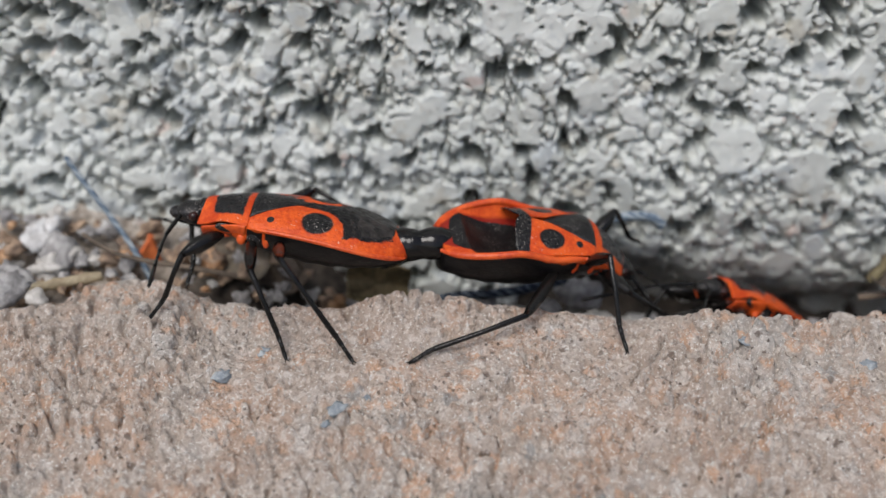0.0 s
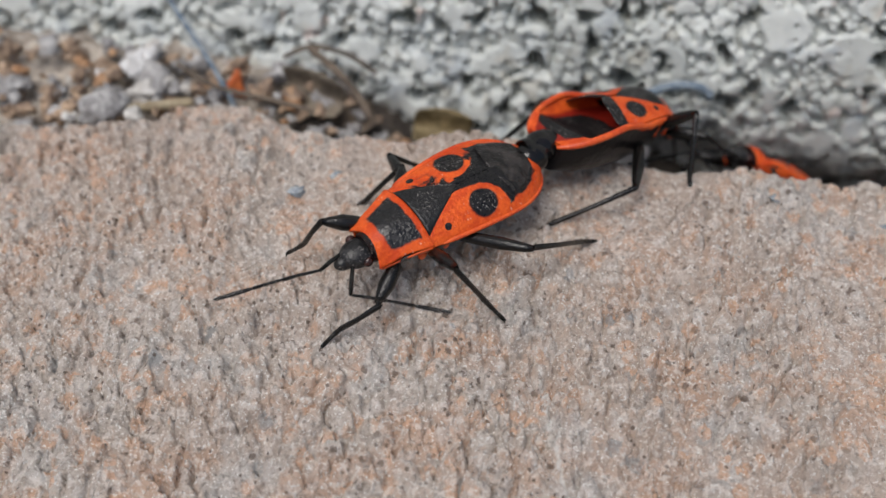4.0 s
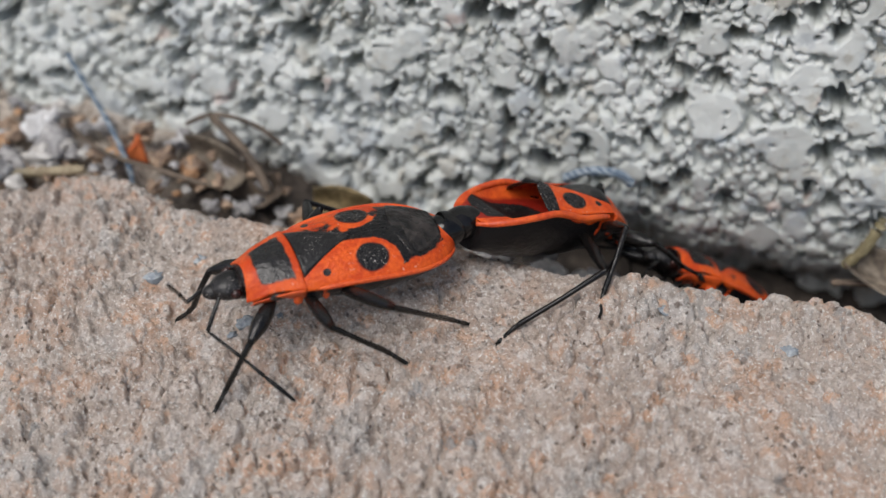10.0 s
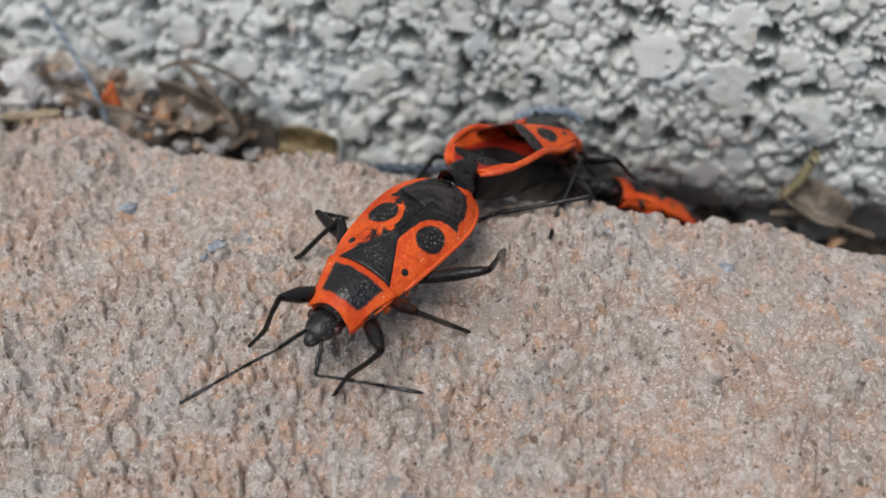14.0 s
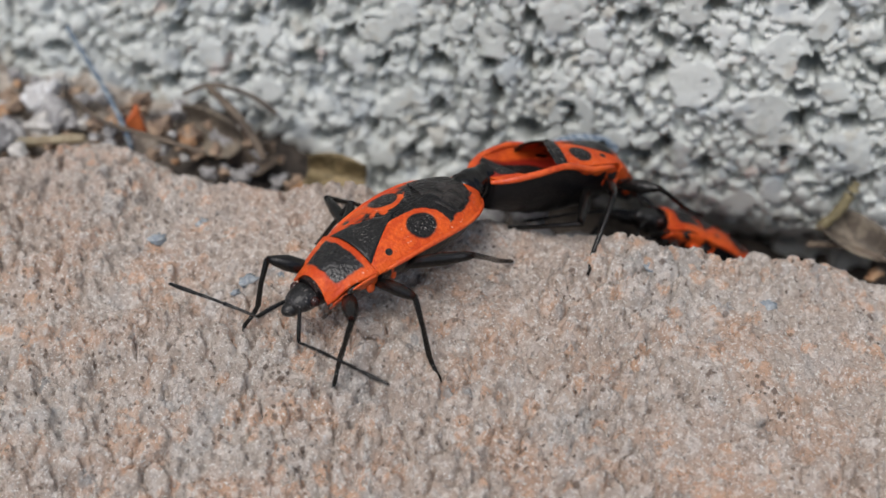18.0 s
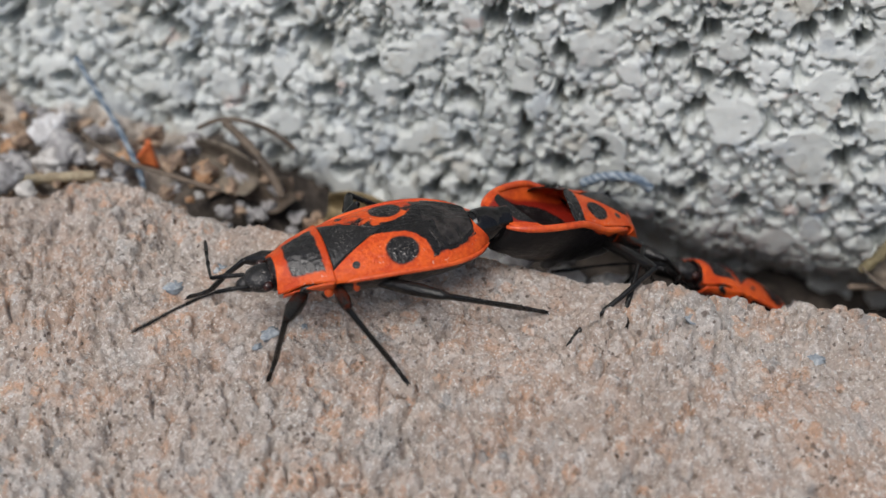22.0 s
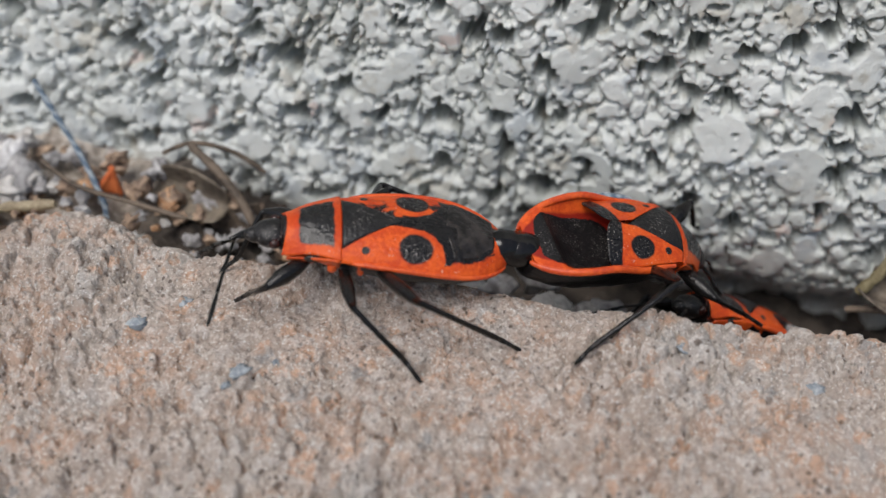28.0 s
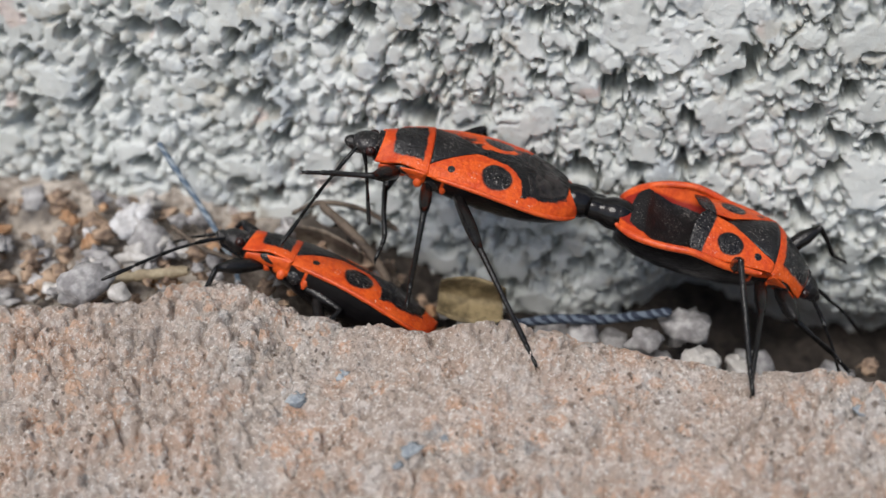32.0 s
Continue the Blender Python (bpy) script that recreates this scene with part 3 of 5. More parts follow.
def build_wall():
    fx = np.arange(-42, 16.01, 0.075)
    xs = np.concatenate([np.linspace(-900, -60, 12), [-52, -46], fx, [24, 30], np.linspace(45, 900, 12)])
    fz = np.arange(-5, 18.01, 0.075)
    zs = np.concatenate([[-60, -30, -14, -8], fz, [22, 28, 40, 80, 150, 240]])
    X, Z = np.meshgrid(xs, zs)
    hollow = smooth(2.4, -3.6, Z + 1.6 * smooth(-3, 3, X) + 0.8 * fbm(X / 2.0, Z / 3.0, 99, 3)) ** 1.8 * (smooth(-10, -3, X) + 0.45 * smooth(-24, -21, X) * smooth(-16.5, -19, X))
    Y = 0.7 - wall_relief(X, Z) * (1 - 0.6 * hollow) + (4.5 - 1.5 * smooth(-3, 3, X)) * hollow
    Y = Y + 0.11 * np.clip(5.5 - np.clip(Z, -5, 99), 0, None) ** 1.3 * smooth(-13, -5, X)
    verts, faces = sheet(X, Y, Z)
    top = [(-900, 190, 240), (900, 190, 240), (900, 190, -60), (-900, 190, -60)]
    k, c = len(verts), len(xs)
    verts = list(verts) + top
    last = (len(zs) - 1) * c
    faces += [tuple(range(last, last + c)) + (k + 1, k), (k, k + 1, k + 2, k + 3)]
    return thing("wall_north", (verts, faces), CONCRETE, "rough grey porous concrete block wall with dark pits", "wall", kind="structure")


def build_ground():
    """Soil in the joint between stone and wall, and the ground that runs to the horizon."""
    xs, ys = np.concatenate([np.linspace(-90, -42, 8), np.arange(-40, 18.1, 0.4), np.linspace(22, 60, 6)]), np.arange(-8.6, 14.01, 0.4)
    X, Y = np.meshgrid(xs, ys)
    left = smooth(-14, -24, X)
    Z = -2.9 - 2.5 * smooth(-12, 2, X) + (2.6 + 0.35 * (Y + 5.0)) * left + 1.3 * fbm(X / 3.0, Y / 2.0, 111, 4) + 0.5 * fbm(X / 0.8, Y / 0.8, 113, 2)
    thing("joint_soil", sheet(X, Y, Z), SOIL, "crumbly soil in the joint below the wall, darkened for shade", "soil", kind="structure")
    far = 400000
    thing("ground", ([(-far, -far, -60), (far, -far, -60), (far, far, -60), (-far, far, -60)], [(0, 1, 2, 3)]), FAR_GROUND, "grey gravel ground reaching to the horizon", "ground", kind="structure")


# ---- the bugs ----
def half_width(x):
    """Half the body's width along its length, head end at +2.1, tail at -6.95."""
    if x > 0:
        return 1.66 - 0.30 * x + 0.01 * x * x
    if x > -3.7:
        return 1.66 + 0.36 * math.sin(math.pi / 2 * (-x / 3.7))
    return 0.10 + 1.92 * max(0.0, 1 - ((-3.7 - x) / 3.28) ** 2.3) ** 0.55


def dorsal(x, y):
    w = half_width(x)
    ridge = 1.78 - 0.032 * (x + 1.8) ** 2
    return ridge - 0.58 * min(1.15, abs(y) / w) ** 2.2 * (1.0 if x < 0.5 else 1.0 + 0.25 * (x - 0.5))


def curl(x, short):
    """How far the edge of the abdomen turns up in the short-winged form."""
    return 0.52 * float(smooth(-1.6, -3.8, x)) if short else 0.0


def girth(x, short):
    return half_width(x)


def scutellum_half(x):
    return max(0.0, 1.28 * (1 + x / 2.35)) if x > -2.35 else 0.0


def thorax_and_belly(long):
    """The underside: a hull, flat above, keeled below."""
    verts, rows = [], 44
    x0, x1 = 2.0, -6.85 if long else -6.6
    cols = 20
    for r in range(rows):
        x = x0 + (x1 - x0) * r / (rows - 1)
        w = girth(x, not long) * 0.97
        top = dorsal(x, half_width(x) * 0.97) - 0.02 + curl(x, not long)
        keel = (-0.60 if long else -1.0) + 0.042 * (x + 3.0) ** 2 if x < 1 else 0.25 + 0.25 * (x - 1)
        crease = 0.03 * math.sin(x * 2 * math.pi / 0.95)
        for c in range(cols):
            a = math.pi * c / (cols - 1)
            s = math.sin(a)
            c_ = math.cos(a)
            verts.append((x, -w * math.copysign(abs(c_) ** 0.6, c_) * (1 - 0.10 * s * s), top - (top - keel + crease) * s))
    faces = [tuple(reversed(q)) for q in grid_faces(rows, cols)]
    lid = len(verts)
    for r in range(rows):
        x = x0 + (x1 - x0) * r / (rows - 1)
        verts.append((x, 0, dorsal(x, half_width(x)) - 0.05))
    for r in range(rows - 1):
        if not long and x0 + (x1 - x0) * r / (rows - 1) < -1.8:
            continue
        faces.append((r * cols, (r + 1) * cols, lid + r + 1, lid + r))
        faces.append(((r + 1) * cols - 1, lid + r, lid + r + 1, (r + 2) * cols - 1))
    faces.append(tuple(range(cols)))
    faces.append(tuple(range((rows - 1) * cols, rows * cols))[::-1])
    return verts, faces


def rim_strip(side, x0, x1, n=40, high=0.12, short=False):
    """The raised red edge along one flank."""
    pts, rad = [], []
    for k in range(n):
        x = x0 + (x1 - x0) * k / (n - 1)
        w = girth(x, short)
        pts.append((x, side * (w - 0.02), dorsal(x, half_width(x)) - 0.06 + curl(x, short)))
        rad.append(high * (0.35 + 0.65 * math.sin(math.pi * min(1, (k + 1) / 6, (n - k) / 6) / 2)))
    return tube(pts, rad, 8)


def bend(v, bent):
    """The short-winged form holds its front part tilted down from the wings' root."""
    v = Vector(v)
    if not bent or v.x < -0.45:
        return v
    turn = radians(27) * min(1.0, (v.x + 0.45) / 0.9)
    x, z = v.x + 0.1, v.z - 0.9
    return Vector((-0.1 + (x * math.cos(turn) + z * math.sin(turn)) * (0.93 if x > 0 else 1.0), v.y, 0.9 - x * math.sin(turn) + z * math.cos(turn)))


COXAE = {"front": (1.05, 0.78, 0.35), "middle": (-0.15, 0.95, 0.30), "hind": (-1.35, 0.98, 0.30)}
FEMUR = {"front": 2.2, "middle": 2.65, "hind": 3.7}
SHIN = {"front": 3.35, "middle": 4.0, "hind": 5.3}
TARSUS = 1.15


def build_leg(bug, place, side, bent):
    """A leg on a bug: coxa, femur, tibia with its foot. The femur and tibia lie along +x at their joints."""
    c = COXAE[place]
    k = 1.25 if place == "front" else 1.0
    part("coxa", ball(bend((c[0], side * c[1], c[2] + 0.02), bent), (0.36, 0.34, 0.30)), RED, bug)
    lf, ls = FEMUR[place], SHIN[place]
    femur = part("femur", tube([(-0.1, 0, 0), (0.2, 0, -0.02), (lf * 0.35, 0, 0.04), (lf * 0.65, 0, 0.05), (lf * 0.92, 0, 0.02), (lf + 0.06, 0, 0)], [0.12, 0.19, 0.26 * k, 0.28 * k, 0.20, 0.13], 10), LEG, bug)
    lt = ls - TARSUS
    spines = [tube([(lt * q, 0, -0.26 * q * q), (lt * q + 0.16, s * 0.16, -0.26 * q * q - 0.02)], [0.022, 0.008], 4) for q in (0.2, 0.35, 0.5, 0.65, 0.8, 0.93) for s in (-1, 1)]
    tibia = part("tibia", joined(tube([(-0.08, 0, 0), (0.05, 0, 0.03), (lt * 0.5, 0, -0.06), (lt * 0.97, 0, -0.25), (lt, 0, -0.26)], [0.09, 0.135, 0.11, 0.125, 0.10], 8), *spines), LEG, bug)
    tarsus = part("tarsus", joined(tube([(lt - 0.03, 0, -0.26), (lt + 0.28, 0, -0.22), (lt + 0.42, 0, -0.19)], [0.10, 0.115, 0.085], 8), tube([(lt + 0.38, 0, -0.20), (lt + 0.62, 0, -0.14)], [0.085, 0.095], 8), tube([(lt + 0.58, 0, -0.15), (lt + 0.95, 0, -0.03), (ls, 0, 0)], [0.08, 0.10, 0.06], 8)), LEG, tibia)
    part("claw", joined(tube([(ls - 0.02, 0.02, 0), (ls + 0.08, 0.07, 0.0), (ls + 0.14, 0.08, -0.06)], [0.03, 0.022, 0.008], 5), tube([(ls - 0.02, -0.02, 0), (ls + 0.08, -0.07, 0.0), (ls + 0.14, -0.08, -0.06)], [0.03, 0.022, 0.008], 5)), HORN, tibia)
    return femur, tibia


SCAPE, WHIP = 1.5, 4.3


def build_antenna(bug):
    """A feeler in two links: its first joint, and the thinner rest with three segments, each along +x from its root."""
    first = part("antenna", tube([(0, 0, 0), (0.25, 0, 0.02), (SCAPE * 0.6, 0, 0.04), (SCAPE, 0, 0)], [0.07, 0.085, 0.10, 0.085], 8), LEG, bug)
    a, b, c = 1.55, 2.75, WHIP
    rest = part("antenna_whip", tube([(0, 0, 0), (0.15, 0, 0.0), (a * 0.6, 0, 0.07), (a, 0, 0.06)], [0.05, 0.065, 0.07, 0.09], 8), LEG, bug)
    part("antenna_segment", tube([(a, 0, 0.06), (a + 0.12, 0, 0.06), ((a + b) / 2, 0, 0.06), (b, 0, 0.02)], [0.045, 0.062, 0.068, 0.085], 8), LEG, rest)
    part("antenna_segment", tube([(b, 0, 0.02), (b + 0.2, 0, 0.0), ((b + c) / 2, 0, -0.03), (c - 0.1, 0, -0.05), (c, 0, -0.06)], [0.045, 0.085, 0.10, 0.075, 0.03], 8), LEG, rest)
    return first, rest


def build_bug(label, short_wings, joined_tail=True, group="firebugs"):
    bug = tagged(new("firebug"), label, "insect", group)

    def put(name, verts_faces, material, label=""):
        verts, faces = verts_faces
        return part(name, ([bend(v, short_wings) for v in verts], faces), material, bug, label)

    put("belly", thorax_and_belly(not short_wings), ROUND_BELLY if short_wings else BELLY)

    def pronotum(u, v):
        x = 2.08 - 2.10 * u
        w = half_width(x) * (1.0 + 0.015 * math.sin(u * 9))
        y = (2 * v - 1) * w
        swell = 0.07 * math.exp(-((x - 1.15) / 0.45) ** 2) * (0.6 + 0.4 * math.cos(y * 5))
        return (x + 0.16 * (abs(y) / w) ** 2 * (1 - u), y, dorsal(x, y) + 0.07 + swell + 0.06 * (abs(y) / w) ** 8 - 0.05 * u**8)

    put("pronotum", shell(pronotum, 34, 34, 0.10), TILTED_PRONOTUM if short_wings else PRONOTUM, "red pronotum with a black block")

    def scut(u, v):
        x = -0.02 - 2.30 * u
        y = (2 * v - 1) * max(0.03, scutellum_half(x))
        return (x, y, dorsal(x, y) + 0.05 + 0.05 * (1 - (2 * v - 1) ** 2) * (1 - u))

    put("scutellum", shell(scut, 20, 15, 0.08), DUSTY, "black triangular plate")
    for side in (1, -1):
        if short_wings:
            def fn(u, v, side=side):
                x = -3.75 * u
                w = half_width(x) * 0.97
                a = max(0.03, scutellum_half(x)) if x > -2.0 else 0.19 + 0.12 * (x + 2.0)
                y = a + (w - a) * v
                corner = 0.34 * abs(2 * v - 1) ** 4.0 * u**4 + 0.30 * (1 - v) * u**5
                return (x + corner, side * (y - 0.10 * u * v), dorsal(x, y) + 0.05 + 0.52 * u**2.2 * (1 - 0.8 * v) + (0.05 if side < 0 else 0.0) * u)

            put("wing_cover", shell(fn, 34, 18, 0.05), SHORT_WING, "short red wing cover with a black spot")
        else:
            def fn(u, v, side=side):
                x = 0.0 - 6.92 * u
                w = half_width(x) * 1.0
                a = max(0.02 if side > 0 else -0.25 * smooth(-2.6, -4.2, x), scutellum_half(x))
                y = a + (w - a) * v
                fold = 0.05 * math.exp(-((x + 4.3 + 0.5 * v) / 0.18) ** 2)
                return (x, side * y, dorsal(x, y) + 0.03 + (0.05 if side > 0 else 0.0) * float(smooth(-2.0, -3.5, x)) + fold - 0.10 * v**8)
            put("wing_cover", shell(fn, 64, 26, 0.05), WING if side > 0 else SMUDGED_WING, "red wing cover with a black spot" if side > 0 else "red wing cover smudged with black")
        put("red_edge", rim_strip(side, -0.4, -6.7, high=0.16 if short_wings else 0.11, short=short_wings), RED)
    if short_wings:
        def bowl(u, v):
            x = -1.6 - 5.0 * u
            w = girth(x, True)
            s = 2 * v - 1
            return (x, s * w, dorsal(x, half_width(x)) + 0.08 + curl(x, True) - (0.95 + 0.6 * curl(x, True)) * (1 - s**4) * math.sin(math.pi * min(1, u * 1.15 + 0.1)) ** 0.7)
        put("abdomen_back", shell(bowl, 36, 30, 0.06), BOWL, "hollow red abdomen with black pads")
    if joined_tail:
        rings, radii = [], []
        for k in range(41):
            q = k / 40
            rings.append((-6.1 - 1.85 * q, 0, 0.62 + 0.05 * q))
            radii.append((0.52 + 0.20 * math.sin(math.pi * min(1.0, q * 1.15 + 0.12))) * (1 + 0.03 * abs(math.sin(q * 9.4))) * (0.93 if k == 40 else 1.0))
        put("tail_segment", tube(rings, radii, 20), HORN, "shiny black ringed tail segment")
    for side in (1, -1):
        put("tail_flap", tube([(-5.9, side * 0.75, 0.75), (-6.5, side * 0.62, 0.55), (-6.95, side * 0.55, 0.35)], [0.22, 0.18, 0.06], 8, 0.6), RED)
    put("head", joined(ball((2.55, 0, 0.62), (0.85, 0.66, 0.50)), ball((3.15, 0, 0.50), (0.55, 0.36, 0.32)), tube([(1.9, 0, 0.66), (2.3, 0, 0.66)], [0.72, 0.66], 14)), DUSTY, "dull black head")
    for side in (1, -1):
        put("eye", ball((2.50, side * 0.62, 0.72), (0.22, 0.20, 0.22), 10, 12), EYE, "small dark red eye")
    put("beak", tube([(3.45, 0, 0.35), (3.2, 0, 0.12), (2.2, 0, -0.02), (1.0, 0, 0.02)], [0.10, 0.10, 0.08, 0.05], 8), HORN)
    for side in (1, -1):
        def fold(u, v, side=side):
            x = 2.02 - 1.98 * u
            return (x, side * (half_width(x) * 1.005 - 0.30 * v * v), dorsal(x, half_width(x)) + 0.07 - 0.62 * v * (0.75 + 0.25 * u))
        put("pronotum_side", shell(fold, 16, 8, 0.05), RED, "red folded side of the pronotum")
        put("flank_plate", ball((0.95, side * 1.32, 0.78), (0.46, 0.09, 0.20)), DUSTY, "black oval side spot")
        put("flank_plate", ball((-0.35, side * 1.48, 0.55), (0.34, 0.16, 0.36)), DUSTY, "black side plate")
        put("flank_plate", ball((-0.85, side * 1.52, 0.52), (0.15, 0.14, 0.34)), RED, "red side plate")
        put("flank_plate", ball((0.25, side * 1.38, 0.36), (0.20, 0.14, 0.24)), RED, "red side plate")
    if not short_wings:
        def skin(u, v):
            x = -4.15 - 2.0 * u - 0.35 * (2 * v - 1) ** 2 * (1 - u)
            y = (2 * v - 1) * half_width(x) * (0.76 - 0.16 * u)
            return (x, y, dorsal(x, y) + 0.10 + 0.025 * math.sin(9 * v + 3 * u) + 0.03 * math.exp(-((v - 0.42 - 0.2 * u) / 0.05) ** 2))
        put("wing_membrane", shell(skin, 30, 26, 0.03), MEMBRANE, "dark wrinkled wing membrane")
    legs = {}
    for place in COXAE:
        for side in (1, -1):
            legs[place, side] = build_leg(bug, place, side, short_wings)
    feelers = {side: build_antenna(bug) for side in (1, -1)}
    return bug, legs, feelers


build_stone()
build_wall()
build_ground()
BUG_A = build_bug("red and black firebug with long wings walking on the paving stone", False)
BUG_B = build_bug("red and black short-winged firebug joined tail to tail with another", True)
BUG_C = build_bug("red and black firebug in the joint between stone and wall", False, joined_tail=False)


# ---- what lies in the joint ----
def lump(name, at, size, material, label, category, seed, tilt=0.0, bump=0.5, group=""):
    """A loose grain or stone; size: its three half-widths."""
    m = pose(at[0] * MM, at[1] * MM, at[2] * MM, tilt * 40, tilt * 25, seed * 57 % 360)
    return thing(name, ball((0, 0, 0), size, 10, 12, bump, seed), material, label, category, group, at=m)


def stem(name, points, radius, material, label, category):
    """A bent stem or thread through the points, knotty along its length."""
    pts = [Vector(p) for p in points]
    fine, rad = [], []
    for k in range(len(pts) - 1):
        a, b = pts[max(k - 1, 0)], pts[k]
        c, d = pts[k + 1], pts[min(k + 2, len(pts) - 1)]
        for q in range(8):
            s = q / 8
            fine.append(0.5 * ((2 * b) + (c - a) * s + (2 * a - 5 * b + 4 * c - d) * s * s + (3 * b - a - 3 * c + d) * s**3))
    fine.append(pts[-1])
    n = len(fine)
    for k in range(n):
        rad.append(radius * (0.85 + 0.3 * (0.5 + noise.noise(Vector((k * 0.7, radius * 30, 0))))) * (0.6 if k in (0, n - 1) else 1))
    return thing(name, tube(fine, rad, 9), material, label, category)


def curled(name, centre, size, turn, material, label, seed):
    """A dry curled leaf scrap: a thin wrinkled plate."""
    def fn(u, v):
        a, b = u - 0.5, v - 0.5
        w = 1 - 1.3 * a * a
        z = 0.55 * size[2] * (1 - math.cos(2.2 * b * 2)) + 0.12 * noise.noise(Vector((a * 4, b * 5, seed)))
        return (a * size[0] + 0.15 * noise.noise(Vector((a * 3, b * 3, seed + 4))), b * size[1] * w, z)
    m = pose(centre[0] * MM, centre[1] * MM, centre[2] * MM, *turn)
    return thing(name, shell(fn, 18, 14, 0.07), material, label, "leaf", at=m)


stem("thread", [(-30.2, -1.1, 5.7), (-29.4, -1.4, 4.6), (-28.3, -1.9, 3.3), (-27.2, -2.6, 2.1), (-26.1, -3.6, 0.9), (-25.8, -4.2, 0.2)], 0.145, THREAD, "frayed blue and white thread leaning on the wall", "thread")
stem("thread", [(-14.1, -4.0, -0.4), (-11.5, -3.7, 0.2), (-9.0, -3.3, 0.3), (-6.2, -3.0, 0.9)], 0.22, NAVY, "dark blue thread lying in the joint", "thread")
stem("twig", [(-29.0, -3.6, 2.9), (-27.0, -4.3, 2.2), (-24.0, -4.8, 2.0), (-21.5, -5.0, 1.7)], 0.115, STRAW, "thin brown dry twig lying along the stone", "twig")
stem("straw", [(-22.5, -1.6, 3.6), (-21.2, -2.1, 2.9), (-19.8, -2.8, 1.9), (-18.9, -3.4, 0.9)], 0.22, STRAW, "dry grey straw leaning into the joint", "straw")
stem("straw", [(-23.9, -1.5, 2.9), (-22.5, -1.2, 3.5), (-20.6, -1.0, 3.2), (-19.0, -1.0, 2.3)], 0.12, STRAW, "thin bent dry straw on the wall foot", "straw")
stem("straw", [(-31.5, -5.6, 0.9), (-29.5, -5.2, 1.2), (-27.8, -5.0, 1.5)], 0.26, PALE_STRAW, "short pale straw beside the stone", "straw")
stem("straw", [(8.6, -0.7, -0.9), (10.0, -1.2, -0.4), (11.6, -2.2, -0.1), (13.4, -3.2, 0.0)], 0.17, STRAW, "dry straw lying in the joint", "straw")
stem("straw", [(8.9, -0.9, 0.2), (9.7, -0.8, 1.4), (10.2, -0.6, 2.9)], 0.27, STALK, "yellowish dry stalk leaning on the wall", "stalk")
curled("dry_leaf", (-22.2, -1.9, 1.2), (3.6, 2.2, 1.2), (62, 8, -12), LEAF, "curled grey brown dry leaf against the wall", 3)
curled("dry_leaf", (-19.9, -2.2, -0.3), (2.4, 1.8, 1.0), (35, -20, 25), STRAW, "small dry leaf scrap in the joint", 8)
curled("dry_leaf", (-15.2, -3.1, 0.4), (3.0, 2.0, 1.3), (58, 6, 6), TAN_LEAF, "tan curled dry leaf scrap behind the stone", 12)
curled("dry_leaf", (10.7, -1.0, -0.1), (3.2, 2.0, 1.0), (30, 10, -30), LEAF, "yellow brown dry leaf in the joint", 17)
thing("orange_chip", shell(lambda u, v: ((u - 0.5) * 1.3 * (1.1 - v), 0.15 * math.sin(3 * u), (v - 0.5) * 1.5 + 0.1 * u), 8, 8, 0.25), ORANGE, "small bright orange chip among the crumbs", "chip", at=pose(-26.3 * MM, -2.3 * MM, 1.5 * MM, 5, 10, 15))
lump("quartz_stone", (-31.6, -7.4, 1.9), (1.25, 0.9, 0.75), GRIT, "rough pale grey quartz stone on the stone's edge", "stone", 4, 0.2)
lump("quartz_stone", (-30.0, -7.6, 1.75), (0.5, 0.45, 0.4), WHITE_GRIT, "small pale stone on the stone's edge", "stone", 9, 0.1)
for k, (x, y, z, r) in enumerate(((-31.3, -2.6, 2.1, 0.8), (-30.8, -2.4, 2.7, 0.5), (-31.9, -2.3, 1.6, 0.55), (-33.3, -3.0, 1.4, 0.4))):
    lump("fluff", (x, y, z), (r, r * 0.8, r * 0.9), FLUFF, "tuft of white fluff caught at the wall foot", "fluff", 20 + k, 0.3, 0.9, "white fluff")
for k, (x, y, z, r) in enumerate(((-4.6, -4.0, -1.6, 1.0), (-6.4, -3.2, -2.0, 0.8), (-2.2, -2.6, -1.9, 1.0), (-8.6, -2.6, -1.6, 0.9), (1.6, -2.2, -2.9, 1.2), (-11.4, -2.4, -1.5, 0.8), (5.0, -1.8, -2.9, 1.0))):
    lump("pebble", (x, y, z), (r, r * 0.85, r * 0.8), GRIT, "grey rounded pebble in the joint", "pebble", 40 + k, 0.2, 0.45, "pebbles in the joint")
for k, (x, y, z, r, pale) in enumerate(((-4.8, -4.5, -0.7, 0.95, True), (-3.1, -4.0, -0.9, 0.6, True), (-5.4, -2.4, -0.2, 1.1, False), (-7.2, -3.6, -0.5, 0.8, False), (-9.9, -3.4, -0.6, 0.8, False), (6.8, -2.0, -2.4, 0.9, False))):
    lump("broken_stone", (x, y, z), (r, r * 0.8, r * 0.75), WHITE_GRIT if pale else GRIT, "pale broken stone lying in the joint" if pale else "dark grey broken stone lying in the joint", "stone", 140 + k, 0.3, 0.6, "broken stones in the joint")
stem("thread", [(-4.8, -0.6, 2.5), (-3.9, -0.75, 3.1), (-3.0, -0.85, 3.35), (-2.1, -0.75, 3.25), (-1.5, -0.6, 2.75)], 0.24, THREAD, "arched scrap of blue thread stuck to the wall", "thread")

